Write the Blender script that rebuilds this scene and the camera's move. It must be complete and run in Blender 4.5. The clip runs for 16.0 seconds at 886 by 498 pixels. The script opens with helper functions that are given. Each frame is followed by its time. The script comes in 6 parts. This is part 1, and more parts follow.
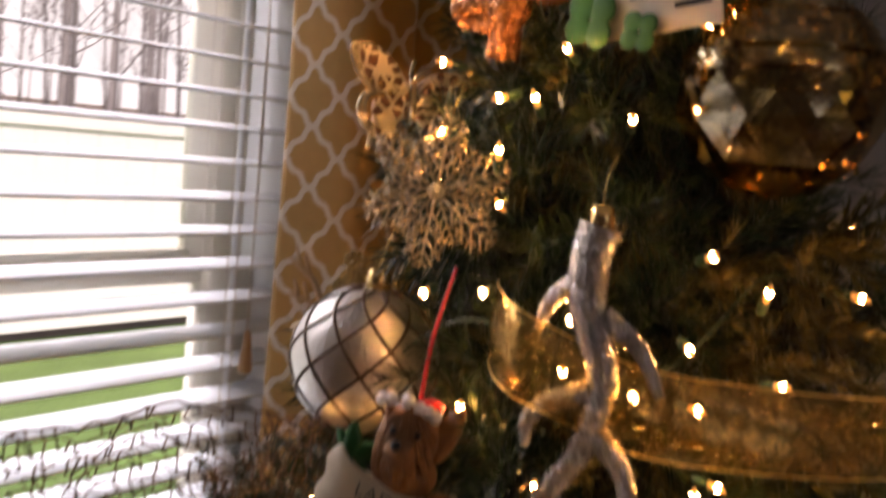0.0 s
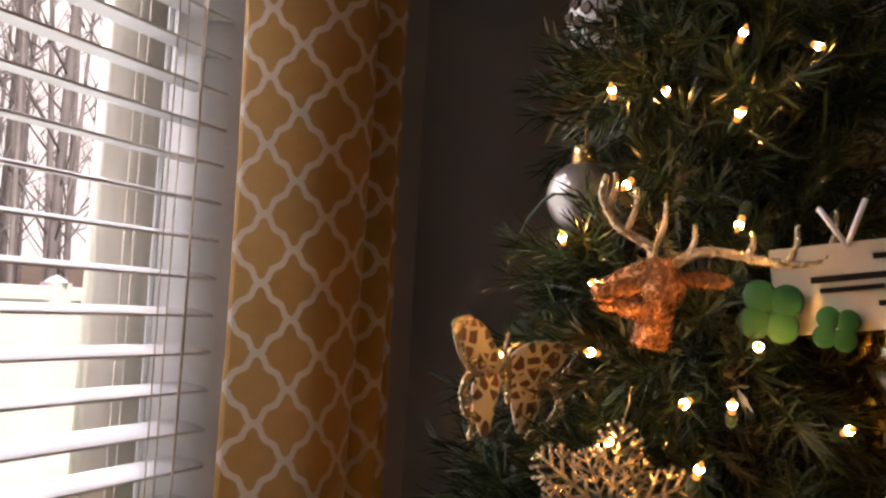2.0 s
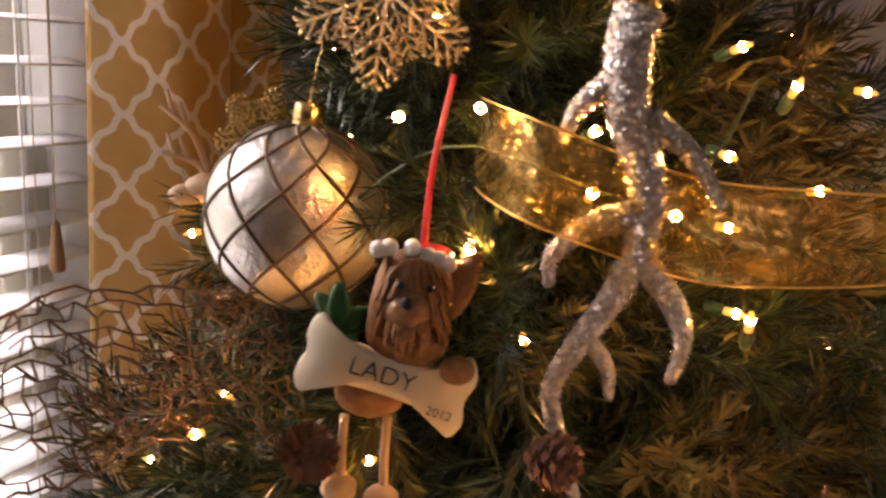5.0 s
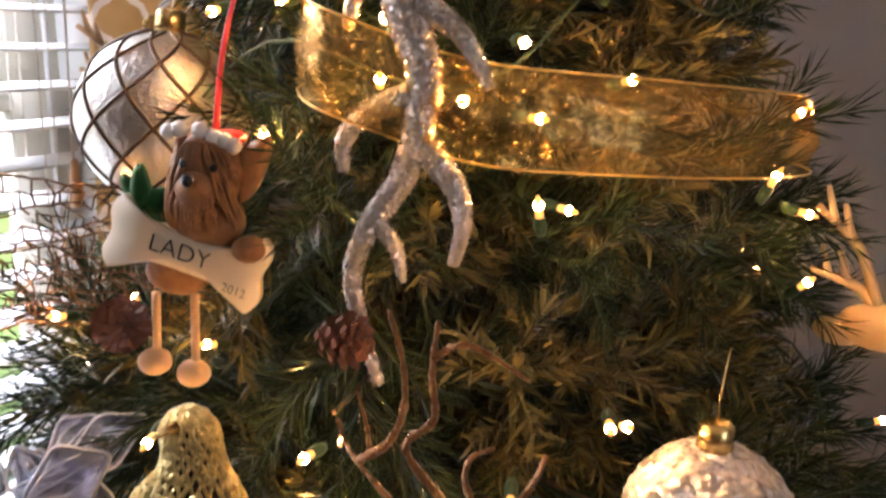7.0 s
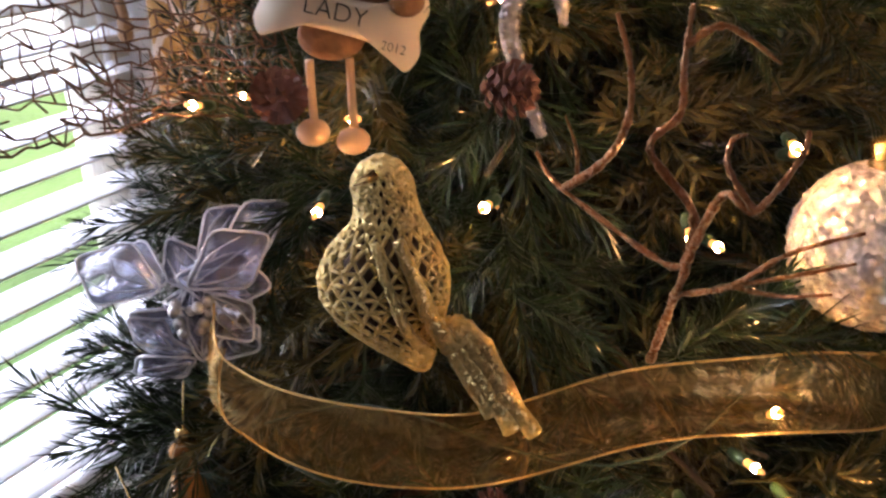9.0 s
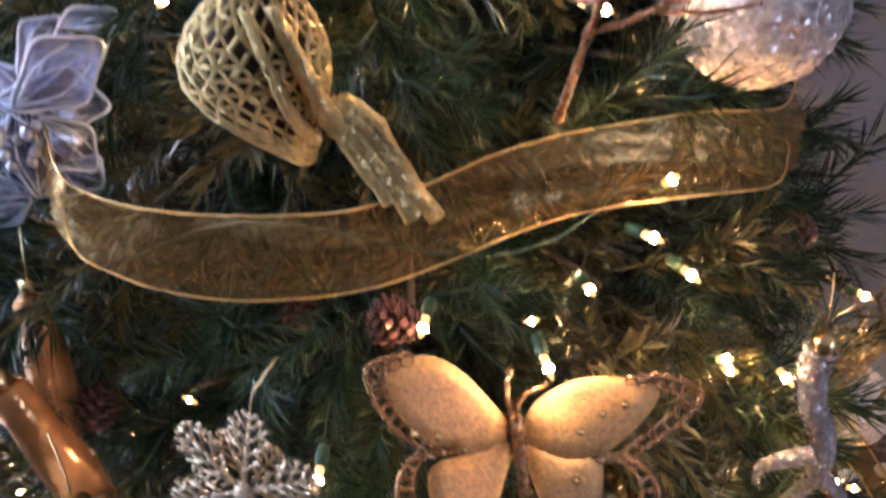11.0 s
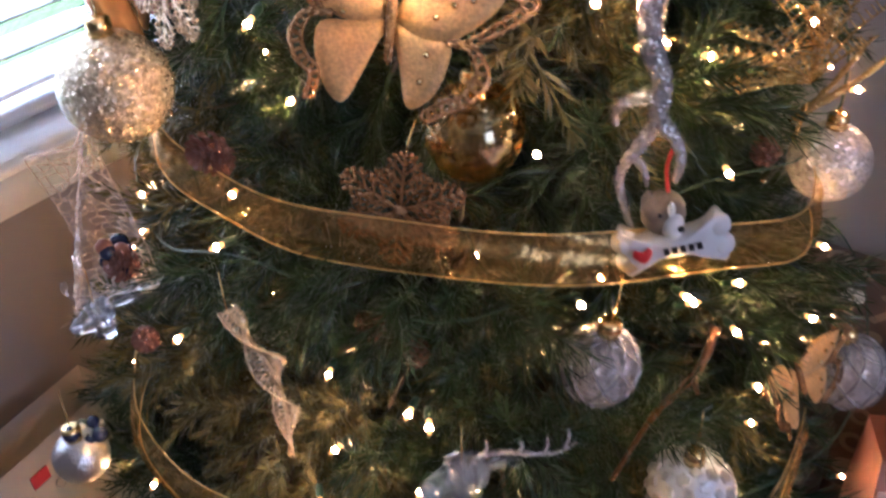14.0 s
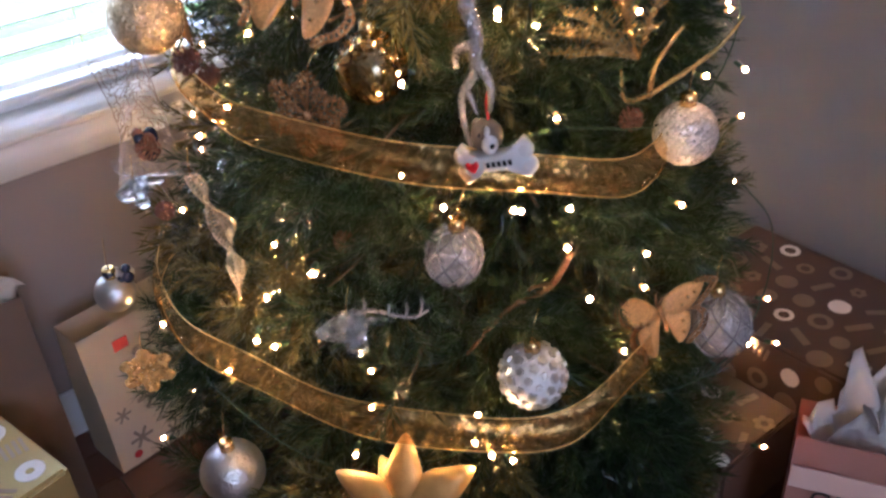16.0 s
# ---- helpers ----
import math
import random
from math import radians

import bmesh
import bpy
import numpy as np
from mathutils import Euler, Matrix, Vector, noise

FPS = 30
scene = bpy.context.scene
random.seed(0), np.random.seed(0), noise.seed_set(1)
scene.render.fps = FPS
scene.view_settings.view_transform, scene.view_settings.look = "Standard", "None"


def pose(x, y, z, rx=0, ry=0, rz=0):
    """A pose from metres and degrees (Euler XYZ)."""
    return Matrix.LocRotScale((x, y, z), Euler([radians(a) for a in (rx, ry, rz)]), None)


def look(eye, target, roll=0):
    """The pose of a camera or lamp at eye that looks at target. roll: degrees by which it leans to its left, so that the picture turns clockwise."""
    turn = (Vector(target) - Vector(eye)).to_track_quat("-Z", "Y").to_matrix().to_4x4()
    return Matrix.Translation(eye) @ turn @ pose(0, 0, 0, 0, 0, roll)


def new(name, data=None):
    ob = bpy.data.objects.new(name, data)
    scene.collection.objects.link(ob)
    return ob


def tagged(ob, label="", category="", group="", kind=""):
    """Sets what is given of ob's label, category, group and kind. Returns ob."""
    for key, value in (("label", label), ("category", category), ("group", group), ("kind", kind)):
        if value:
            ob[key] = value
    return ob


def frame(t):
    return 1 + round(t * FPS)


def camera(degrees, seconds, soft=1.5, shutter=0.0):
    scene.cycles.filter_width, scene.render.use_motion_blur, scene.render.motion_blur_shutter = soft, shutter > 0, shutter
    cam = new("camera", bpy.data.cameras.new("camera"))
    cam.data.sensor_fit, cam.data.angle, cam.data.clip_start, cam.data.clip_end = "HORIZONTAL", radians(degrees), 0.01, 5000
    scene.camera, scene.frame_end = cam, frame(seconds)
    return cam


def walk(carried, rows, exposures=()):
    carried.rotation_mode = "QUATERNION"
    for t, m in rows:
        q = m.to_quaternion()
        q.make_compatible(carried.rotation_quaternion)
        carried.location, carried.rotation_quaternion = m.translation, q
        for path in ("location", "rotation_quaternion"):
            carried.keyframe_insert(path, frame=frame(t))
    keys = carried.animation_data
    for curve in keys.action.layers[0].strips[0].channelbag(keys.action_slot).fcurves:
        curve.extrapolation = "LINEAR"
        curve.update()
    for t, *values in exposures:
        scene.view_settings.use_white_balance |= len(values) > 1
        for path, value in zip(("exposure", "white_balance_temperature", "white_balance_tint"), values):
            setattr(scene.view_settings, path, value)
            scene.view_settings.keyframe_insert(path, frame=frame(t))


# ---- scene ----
cam = camera(51.0, 16.0, soft=2.5, shutter=0.4)
PATH = [
    (0, look((0.0639, -0.0157, 1.4450), (0.8518, 0.5926, 1.3489), 4.80)),
    (0.5, look((0.0760, 0.1266, 1.4841), (0.9422, 0.6264, 1.4916), 5.59)),
    (1, look((0.0263, 0.2299, 1.5251), (0.9121, 0.6936, 1.5378), 3.04)),
    (1.5, look((0.0298, 0.2451, 1.5280), (0.9404, 0.6563, 1.5672), 3.66)),
    (2, look((0.0294, 0.2379, 1.5295), (0.9441, 0.6375, 1.5907), 3.19)),
    (2.5, look((0.0306, 0.2347, 1.5176), (0.9427, 0.6439, 1.5396), 2.19)),
    (3, look((0.0269, 0.2269, 1.4993), (0.9323, 0.6512, 1.4855), 1.82)),
    (3.5, look((0.0219, 0.2136, 1.4571), (0.9306, 0.6221, 1.3698), 1.50)),
    (4, look((0.0407, 0.2037, 1.4191), (0.9432, 0.6012, 1.2536), 1.60)),
    (4.5, look((0.0668, 0.1774, 1.4001), (0.9778, 0.5382, 1.2006), 2.50)),
    (7, look((0.1408, -0.0127, 1.3567), (0.9825, 0.4764, 1.1281), 1.08)),
    (7.5, look((0.1390, -0.0303, 1.3338), (0.9238, 0.5184, 1.0459), 1.87)),
    (8, look((0.1208, -0.0124, 1.3200), (0.8615, 0.5700, 0.9852), -1.17)),
    (10.5, look((0.0797, 0.1118, 1.2928), (0.9234, 0.3690, 0.8215), -4.78)),
    (11, look((0.0903, 0.0888, 1.2588), (0.9069, 0.3651, 0.7521), -3.91)),
    (11.5, look((0.1222, 0.0575, 1.2225), (0.8825, 0.3921, 0.6658), -3.79)),
    (12, look((0.1598, 0.0192, 1.1912), (0.8729, 0.4330, 0.6253), -3.29)),
    (12.5, look((0.1886, -0.0398, 1.1673), (0.8103, 0.4833, 0.5844), -3.46)),
    (13, look((0.1591, -0.0681, 1.1619), (0.7227, 0.5094, 0.5713), -5.15)),
    (13.5, look((0.0716, -0.1279, 1.1724), (0.6691, 0.4245, 0.5912), -5.17)),
    (14, look((0.0081, -0.1917, 1.1783), (0.6314, 0.3193, 0.5864), -4.11)),
    (14.5, look((-0.0298, -0.2436, 1.1916), (0.5914, 0.2556, 0.5875), -3.75)),
    (15, look((-0.0282, -0.2962, 1.1860), (0.5566, 0.2188, 0.5592), -5.14)),
    (15.5, look((-0.0024, -0.4445, 1.1783), (0.5148, 0.1597, 0.5722), -4.51)),
    (16, look((0.0004, -0.5636, 1.2043), (0.5011, 0.1044, 0.6539), -4.21)),
]
walk(cam, PATH, exposures=[(0, -0.3, 7300, 29), (3.0, -0.33, 7500, 29), (3.6, -0.4, 7600, 29), (4.5, 0.1, 8300, 31), (7.0, 1.05, 6500, 22), (7.5, 1.1, 6500, 22), (8.0, 0.65, 6600, 26), (10.5, 1.3, 5000, 25), (12.5, 1.65, 4900, 27), (16.0, 1.8, 5000, 20)])

# ---- world and light ----
world = bpy.data.worlds.new("world")
scene.world = world
world.use_nodes = True
wn = world.node_tree
sky = wn.nodes.new("ShaderNodeTexSky")
sky.sky_type, sky.sun_disc = "NISHITA", False
sky.sun_elevation, sky.sun_rotation, sky.air_density, sky.dust_density = radians(56), radians(207), 1.0, 6.0
wn.nodes["Background"].inputs["Strength"].default_value = 0.15
wn.links.new(sky.outputs[0], wn.nodes["Background"].inputs[0])
sun = new("sun", bpy.data.lights.new("sun", "SUN"))
sun.data.energy, sun.data.angle, sun.data.color = 5.0, radians(15), (1, 0.98, 0.95)
sun.matrix_world = look((-2.5, -5, 8.5), (0, 0, 0))
# added fill lamp, out of sight, standing in for sky above the window
above = new("sky_fill_over_window", bpy.data.lights.new("sky_fill_over_window", "AREA"))
above.data.shape, above.data.size, above.data.size_y, above.data.energy = "RECTANGLE", 1.8, 0.8, 190
above.data.color = (0.84, 0.92, 1.0)
above.matrix_world = look((0.2, 2.7, 2.85), (0.35, 0.6, 1.0))
# added cool fill lamp behind the camera, in an assumed second window
other = new("room_fill_daylight", bpy.data.lights.new("room_fill_daylight", "AREA"))
other.data.shape, other.data.size, other.data.size_y, other.data.energy = "RECTANGLE", 1.0, 1.3, 4
other.data.color = (0.80, 0.90, 1.0)
other.matrix_world = look((-0.6, -2.62, 1.5), (-0.2, 0, 1.0))


# ---- materials ----
def material(name, base, rough=0.5, metal=0.0, var=0.15, scale=30.0, bump=0.1, bscale=200.0, bdist=0.001, rand=0.0,
             alpha=1.0, trans=0.0, emit=None, sheen=0.0, cells=False, island=False, coat=0.0, ior=1.45):
    m = bpy.data.materials.new(name)
    m.use_nodes = True
    t = m.node_tree
    b = t.nodes["Principled BSDF"]
    co = t.nodes.new("ShaderNodeTexCoord")
    n = t.nodes.new("ShaderNodeTexNoise")
    n.inputs["Scale"].default_value, n.inputs["Detail"].default_value = scale, 4
    t.links.new(co.outputs["Object"], n.inputs["Vector"])
    mix = t.nodes.new("ShaderNodeMix")
    mix.data_type = "RGBA"
    mix.inputs["A"].default_value = (*[c * (1 - var) for c in base], 1)
    mix.inputs["B"].default_value = (*[min(1, c * (1 + var)) for c in base], 1)
    t.links.new(n.outputs["Fac"], mix.inputs["Factor"])
    last = mix.outputs["Result"]
    if rand or island:
        hsv = t.nodes.new("ShaderNodeHueSaturation")
        src = t.nodes.new("ShaderNodeNewGeometry" if island else "ShaderNodeObjectInfo")
        mr = t.nodes.new("ShaderNodeMapRange")
        mr.inputs["To Min"].default_value, mr.inputs["To Max"].default_value = 1 - rand, 1 + rand
        t.links.new(src.outputs["Random Per Island" if island else "Random"], mr.inputs["Value"])
        t.links.new(mr.outputs[0], hsv.inputs["Value"])
        t.links.new(last, hsv.inputs["Color"])
        last = hsv.outputs[0]
    t.links.new(last, b.inputs["Base Color"])
    b.inputs["Roughness"].default_value, b.inputs["Metallic"].default_value = rough, metal
    b.inputs["Alpha"].default_value, b.inputs["Transmission Weight"].default_value = alpha, trans
    b.inputs["Coat Weight"].default_value, b.inputs["IOR"].default_value = coat, ior
    b.inputs["Sheen Weight"].default_value = sheen
    if emit:
        b.inputs["Emission Color"].default_value, b.inputs["Emission Strength"].default_value = (*emit[0], 1), emit[1]
    if bump:
        v = t.nodes.new("ShaderNodeTexVoronoi" if cells else "ShaderNodeTexNoise")
        v.inputs["Scale"].default_value = bscale
        t.links.new(co.outputs["Object"], v.inputs["Vector"])
        bp = t.nodes.new("ShaderNodeBump")
        bp.inputs["Strength"].default_value, bp.inputs["Distance"].default_value = bump, bdist
        t.links.new(v.outputs["Color" if cells else "Fac"], bp.inputs["Height"])
        t.links.new(bp.outputs[0], b.inputs["Normal"])
    return m


def glitter(name, base, rough=0.26, grain=900.0, var=0.5, tilt=1.15, metal=0.65):
    """Metallic flakes: every cell of a fine Voronoi pattern leans its own way and has its own shade."""
    m = material(name, base, rough, metal, var, 300.0, 0)
    t = m.node_tree
    b = t.nodes["Principled BSDF"]
    co, v, geo = t.nodes.new("ShaderNodeTexCoord"), t.nodes.new("ShaderNodeTexVoronoi"), t.nodes.new("ShaderNodeNewGeometry")
    v.inputs["Scale"].default_value = grain
    sub, mul, add, nor = (t.nodes.new("ShaderNodeVectorMath") for _ in range(4))
    sub.operation, mul.operation, add.operation, nor.operation = "SUBTRACT", "SCALE", "ADD", "NORMALIZE"
    sub.inputs[1].default_value = (0.5, 0.5, 0.5)
    mul.inputs["Scale"].default_value = tilt
    t.links.new(co.outputs["Object"], v.inputs["Vector"])
    t.links.new(v.outputs["Color"], sub.inputs[0])
    t.links.new(sub.outputs[0], mul.inputs[0])
    t.links.new(geo.outputs["Normal"], add.inputs[0])
    t.links.new(mul.outputs[0], add.inputs[1])
    t.links.new(add.outputs[0], nor.inputs[0])
    t.links.new(nor.outputs[0], b.inputs["Normal"])
    return m


PLASTER = material("painted_plaster", (0.255, 0.230, 0.220), 0.85, 0, 0.06, 6, 0.15, 350)
CEILING = material("ceiling_paint", (0.75, 0.74, 0.72), 0.9, 0, 0.04, 6, 0.1, 300)
WOODFLOOR = material("stained_oak", (0.11, 0.05, 0.03), 0.35, 0, 0.4, 9, 0.2, 90, rand=0.25)
WHITE = material("white_paint", (0.78, 0.78, 0.77), 0.4, 0, 0.05, 12, 0.05, 150)
VINYL = material("window_vinyl", (0.72, 0.68, 0.58), 0.45, 0, 0.05, 10, 0.05, 120)
SLAT = material("blind_slat_white", (0.70, 0.71, 0.73), 0.45, 0, 0.04, 14, 0.08, 160)
CORD = material("blind_cord", (0.62, 0.56, 0.48), 0.8, 0, 0.1, 90, 0.2, 900)
TASSEL = material("wood_tassel", (0.42, 0.25, 0.13), 0.5, 0, 0.2, 80)
GLASS = material("window_glass", (1, 1, 1), 0.0, 0, 0, 5, 0, trans=1.0, ior=1.02)
FENCE = material("white_vinyl_fence", (0.86, 0.87, 0.89), 0.5, 0, 0.03, 4, 0.05, 60)
GRASS = material("lawn_grass", (0.10, 0.17, 0.045), 0.9, 0, 0.5, 3, 0.6, 40, 0.02)
BARK = material("grey_bark", (0.30, 0.285, 0.29), 0.9, 0, 0.4, 6, 0.6, 30, 0.01, rand=0.3, island=True)
LITTER = material("leaf_litter", (0.12, 0.09, 0.07), 0.95, 0, 0.5, 2, 0.5, 15, 0.02)
NEEDLE = material("pine_needles", (0.018, 0.032, 0.010), 0.28, 0, 0.35, 14, 0, rand=0.6, island=True)
NEEDLE_O = material("olive_pine_needles", (0.085, 0.072, 0.021), 0.36, 0, 0.3, 14, 0, rand=0.5, island=True)
for m in (NEEDLE, NEEDLE_O):
    m.node_tree.nodes["Principled BSDF"].inputs["Specular IOR Level"].default_value = 0.28
TWIG = material("wrapped_twig", (0.085, 0.06, 0.03), 0.8, 0, 0.3, 80, 0.3, 400)
WIRE = material("green_wire", (0.02, 0.045, 0.02), 0.5, 0, 0.1, 50, 0)
BULB = material("lit_bulb_glass", (0.5, 0.32, 0.12), 0.3, 0, 0.2, 50, 0, emit=((1.0, 0.40, 0.08), 0.8))
FILAMENT = material("lit_filament", (1, 0.8, 0.5), 0.2, 0, 0, 50, 0, emit=((1.0, 0.48, 0.15), 520.0))
SOCKET = material("bulb_socket", (0.02, 0.05, 0.02), 0.4, 0, 0.1, 50, 0)
SILVER_G = glitter("silver_glitter", (0.50, 0.46, 0.44))
GOLD_G = glitter("gold_glitter", (0.62, 0.42, 0.16))
ICE_G = glitter("ice_lilac_glitter", (0.76, 0.78, 0.90), 0.25, 1100.0, 0.4, 1.0, 0.1)
LACE_G = glitter("pale_gold_glitter", (0.66, 0.49, 0.19), 0.28, 1000.0, 0.5, 1.1, 0.65)
CHAMP_G = glitter("champagne_glitter", (0.66, 0.52, 0.32))
BRONZE_G = glitter("bronze_glitter", (0.40, 0.22, 0.09))
RUST_G = glitter("rust_glitter", (0.42, 0.17, 0.06))
PEARL_G = glitter("pearl_glitter", (0.72, 0.60, 0.54), grain=420.0, tilt=1.0, metal=0.4)
BRASS = material("gold_cap", (0.80, 0.58, 0.25), 0.25, 1.0, 0.1, 100, 0)
SILVER = material("mercury_silver", (0.60, 0.57, 0.54), 0.33, 0.95, 0.25, 60, 0.9, 330, 0.0012)
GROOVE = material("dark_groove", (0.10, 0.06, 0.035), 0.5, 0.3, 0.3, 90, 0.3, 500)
CLEAR = material("clear_glass", (0.93, 0.94, 0.96), 0.03, 0, 0, 50, 0, trans=0.92, ior=1.4)


def thin_glass(name, tint, gloss, amount, rough=0.06):
    """Blown glass: mostly seen through, with a sharp sheen."""
    m = material(name, tint, 0.05, 0, 0, 50, 0)
    t = m.node_tree
    tr, gl, ms, fr = (t.nodes.new(k) for k in ("ShaderNodeBsdfTransparent", "ShaderNodeBsdfGlossy", "ShaderNodeMixShader", "ShaderNodeFresnel"))
    tr.inputs[0].default_value, gl.inputs[0].default_value = (*tint, 1), (*gloss, 1)
    gl.inputs["Roughness"].default_value = rough
    add = t.nodes.new("ShaderNodeMath")
    add.operation, add.use_clamp = "ADD", True
    add.inputs[1].default_value = amount
    fr.inputs["IOR"].default_value = 1.5
    t.links.new(fr.outputs[0], add.inputs[0])
    t.links.new(add.outputs[0], ms.inputs[0])
    t.links.new(tr.outputs[0], ms.inputs[1])
    t.links.new(gl.outputs[0], ms.inputs[2])
    t.links.new(ms.outputs[0], t.nodes["Material Output"].inputs[0])
    return m


GILT_GLASS = thin_glass("gilt_thin_glass", (0.95, 0.84, 0.62), (1.0, 0.84, 0.55), 0.14)
PETAL_GLASS = thin_glass("lilac_thin_acrylic", (0.90, 0.90, 0.96), (0.90, 0.92, 1.0), 0.20, 0.22)
CREAM_WING = material("tan_gold_wing_fabric", (0.66, 0.35, 0.12), 0.42, 0.15, 0.6, 420, 0.5, 700, 0.001)
BONE = material("cream_resin", (0.76, 0.62, 0.45), 0.5, 0, 0.06, 60, 0.1, 300)
WHITE_RESIN = material("white_resin", (0.72, 0.70, 0.69), 0.4, 0, 0.04, 60, 0.05, 300)
FUR = material("brown_resin_fur", (0.27, 0.12, 0.045), 0.55, 0, 0.5, 120, 0.7, 260, 0.002)
FUR_GREY = material("grey_brown_resin_fur", (0.16, 0.12, 0.09), 0.55, 0, 0.5, 120, 0.7, 260, 0.002)
SKIN = material("tan_paint", (0.62, 0.38, 0.20), 0.6, 0, 0.1, 90, 0.1, 400)
BLACK = material("black_paint", (0.012, 0.012, 0.012), 0.35, 0, 0, 50, 0)
RED = material("red_satin", (0.55, 0.015, 0.02), 0.4, 0, 0.15, 200, 0.1, 900)
HOLLY = material("holly_green", (0.02, 0.10, 0.03), 0.4, 0, 0.3, 90, 0.2, 300)
INKBERRY = material("ink_blue_berry", (0.018, 0.022, 0.045), 0.2, 0, 0.3, 90, 0.1, 300)
CLOVER = material("clover_green", (0.010, 0.085, 0.016), 0.55, 0, 0.1, 60, 0.05)
CARDST = material("cream_card", (0.62, 0.55, 0.42), 0.7, 0, 0.05, 40, 0.05, 400)
CONE = material("pine_cone_scale", (0.13, 0.05, 0.03), 0.65, 0, 0.35, 120, 0.3, 300)
NET = material("bronze_net", (0.16, 0.085, 0.045), 0.35, 0.6, 0.3, 200, 0.3, 600)
NET_S = glitter("champagne_net", (0.62, 0.52, 0.42), metal=0.4)
BRANCH = glitter("bronze_twig", (0.17, 0.078, 0.03), 0.28, 900.0, 0.6, 1.1, 0.65)
TAN = material("tan_wood", (0.52, 0.34, 0.20), 0.55, 0, 0.2, 60, 0.2, 200)
POINS = material("gold_poinsettia", (0.52, 0.29, 0.08), 0.4, 0.45, 0.25, 90, 0.4, 500)
TISSUE = material("white_tissue", (0.78, 0.74, 0.72), 0.8, 0, 0.06, 20, 0.3, 60, 0.004)
PINK = material("peach_bag_paper", (0.70, 0.36, 0.28), 0.6, 0, 0.06, 12, 0.05, 90)
PALE = material("pale_bag_stripe", (0.76, 0.52, 0.44), 0.6, 0, 0.05, 12, 0.05, 90)
KRAFT = material("brown_wrap", (0.085, 0.05, 0.038), 0.5, 0, 0.15, 10, 0.05, 90)
IVORY = material("ivory_wrap", (0.72, 0.62, 0.48), 0.5, 0, 0.06, 10, 0.2, 30, 0.004)
OLIVEGOLD = material("gold_wrap", (0.36, 0.27, 0.10), 0.4, 0.3, 0.15, 14, 0.1, 60)
GREYPRINT = material("grey_print", (0.30, 0.25, 0.20), 0.6, 0, 0.1, 30, 0)
REDPRINT = material("red_print", (0.45, 0.03, 0.03), 0.6, 0, 0.1, 30, 0)
COOKIE = material("cookie_print", (0.21, 0.15, 0.11), 0.6, 0, 0.15, 40, 0)
DARKBAG = material("brown_paper", (0.24, 0.18, 0.14), 0.6, 0, 0.15, 12, 0.2, 30, 0.004)


def ribbon_material():
    m = bpy.data.materials.new("gold_organza")
    m.use_nodes = True
    t = m.node_tree
    b = t.nodes["Principled BSDF"]
    co = t.nodes.new("ShaderNodeTexCoord")
    n = t.nodes.new("ShaderNodeTexNoise")
    n.inputs["Scale"].default_value, n.inputs["Detail"].default_value = 34, 3
    t.links.new(co.outputs["Object"], n.inputs["Vector"])
    mix = t.nodes.new("ShaderNodeMix")
    mix.data_type = "RGBA"
    mix.inputs["A"].default_value, mix.inputs["B"].default_value = (0.50, 0.30, 0.09, 1), (0.80, 0.56, 0.23, 1)
    t.links.new(n.outputs["Fac"], mix.inputs["Factor"])
    t.links.new(mix.outputs["Result"], b.inputs["Base Color"])
    b.inputs["Roughness"].default_value, b.inputs["Metallic"].default_value = 0.26, 0.85
    bp = t.nodes.new("ShaderNodeBump")
    bp.inputs["Strength"].default_value, bp.inputs["Distance"].default_value = 0.6, 0.010
    t.links.new(n.outputs["Fac"], bp.inputs["Height"])
    t.links.new(bp.outputs[0], b.inputs["Normal"])
    tr, ms = t.nodes.new("ShaderNodeBsdfTransparent"), t.nodes.new("ShaderNodeMixShader")
    tr.inputs[0].default_value = (1.0, 0.86, 0.6, 1)
    tl, ms2 = t.nodes.new("ShaderNodeBsdfTranslucent"), t.nodes.new("ShaderNodeMixShader")
    tl.inputs[0].default_value = (0.9, 0.6, 0.22, 1)
    ms2.inputs[0].default_value = 0.14
    t.links.new(b.outputs[0], ms2.inputs[1])
    t.links.new(tl.outputs[0], ms2.inputs[2])
    ms.inputs[0].default_value = 0.29
    t.links.new(tr.outputs[0], ms.inputs[1])
    t.links.new(ms2.outputs[0], ms.inputs[2])
    t.links.new(ms.outputs[0], t.nodes["Material Output"].inputs[0])
    return m


ORGANZA = ribbon_material()
SELVAGE = material("woven_gold_selvage", (0.55, 0.36, 0.13), 0.4, 0.7, 0.4, 400, 0.5, 900, 0.0006)


def scroll_material():
    """Brown wing cloth under cream scrollwork."""
    m = material("brown_scroll_wing", (0.16, 0.075, 0.035), 0.5, 0.2, 0.3, 300, 0.3, 600)
    t = m.node_tree
    b = t.nodes["Principled BSDF"]
    co, v = t.nodes.new("ShaderNodeTexCoord"), t.nodes.new("ShaderNodeTexVoronoi")
    v.feature = "DISTANCE_TO_EDGE"
    v.inputs["Scale"].default_value = 105
    lt, mix = t.nodes.new("ShaderNodeMath"), t.nodes.new("ShaderNodeMix")
    lt.operation, mix.data_type = "LESS_THAN", "RGBA"
    lt.inputs[1].default_value = 0.13
    mix.inputs["B"].default_value = (0.66, 0.55, 0.40, 1)
    t.links.new(co.outputs["Object"], v.inputs["Vector"])
    t.links.new(v.outputs["Distance"], lt.inputs[0])
    t.links.new(lt.outputs[0], mix.inputs["Factor"])
    t.links.new(b.inputs["Base Color"].links[0].from_socket, mix.inputs["A"])
    t.links.new(mix.outputs["Result"], b.inputs["Base Color"])
    return m


SCROLL_WING = scroll_material()


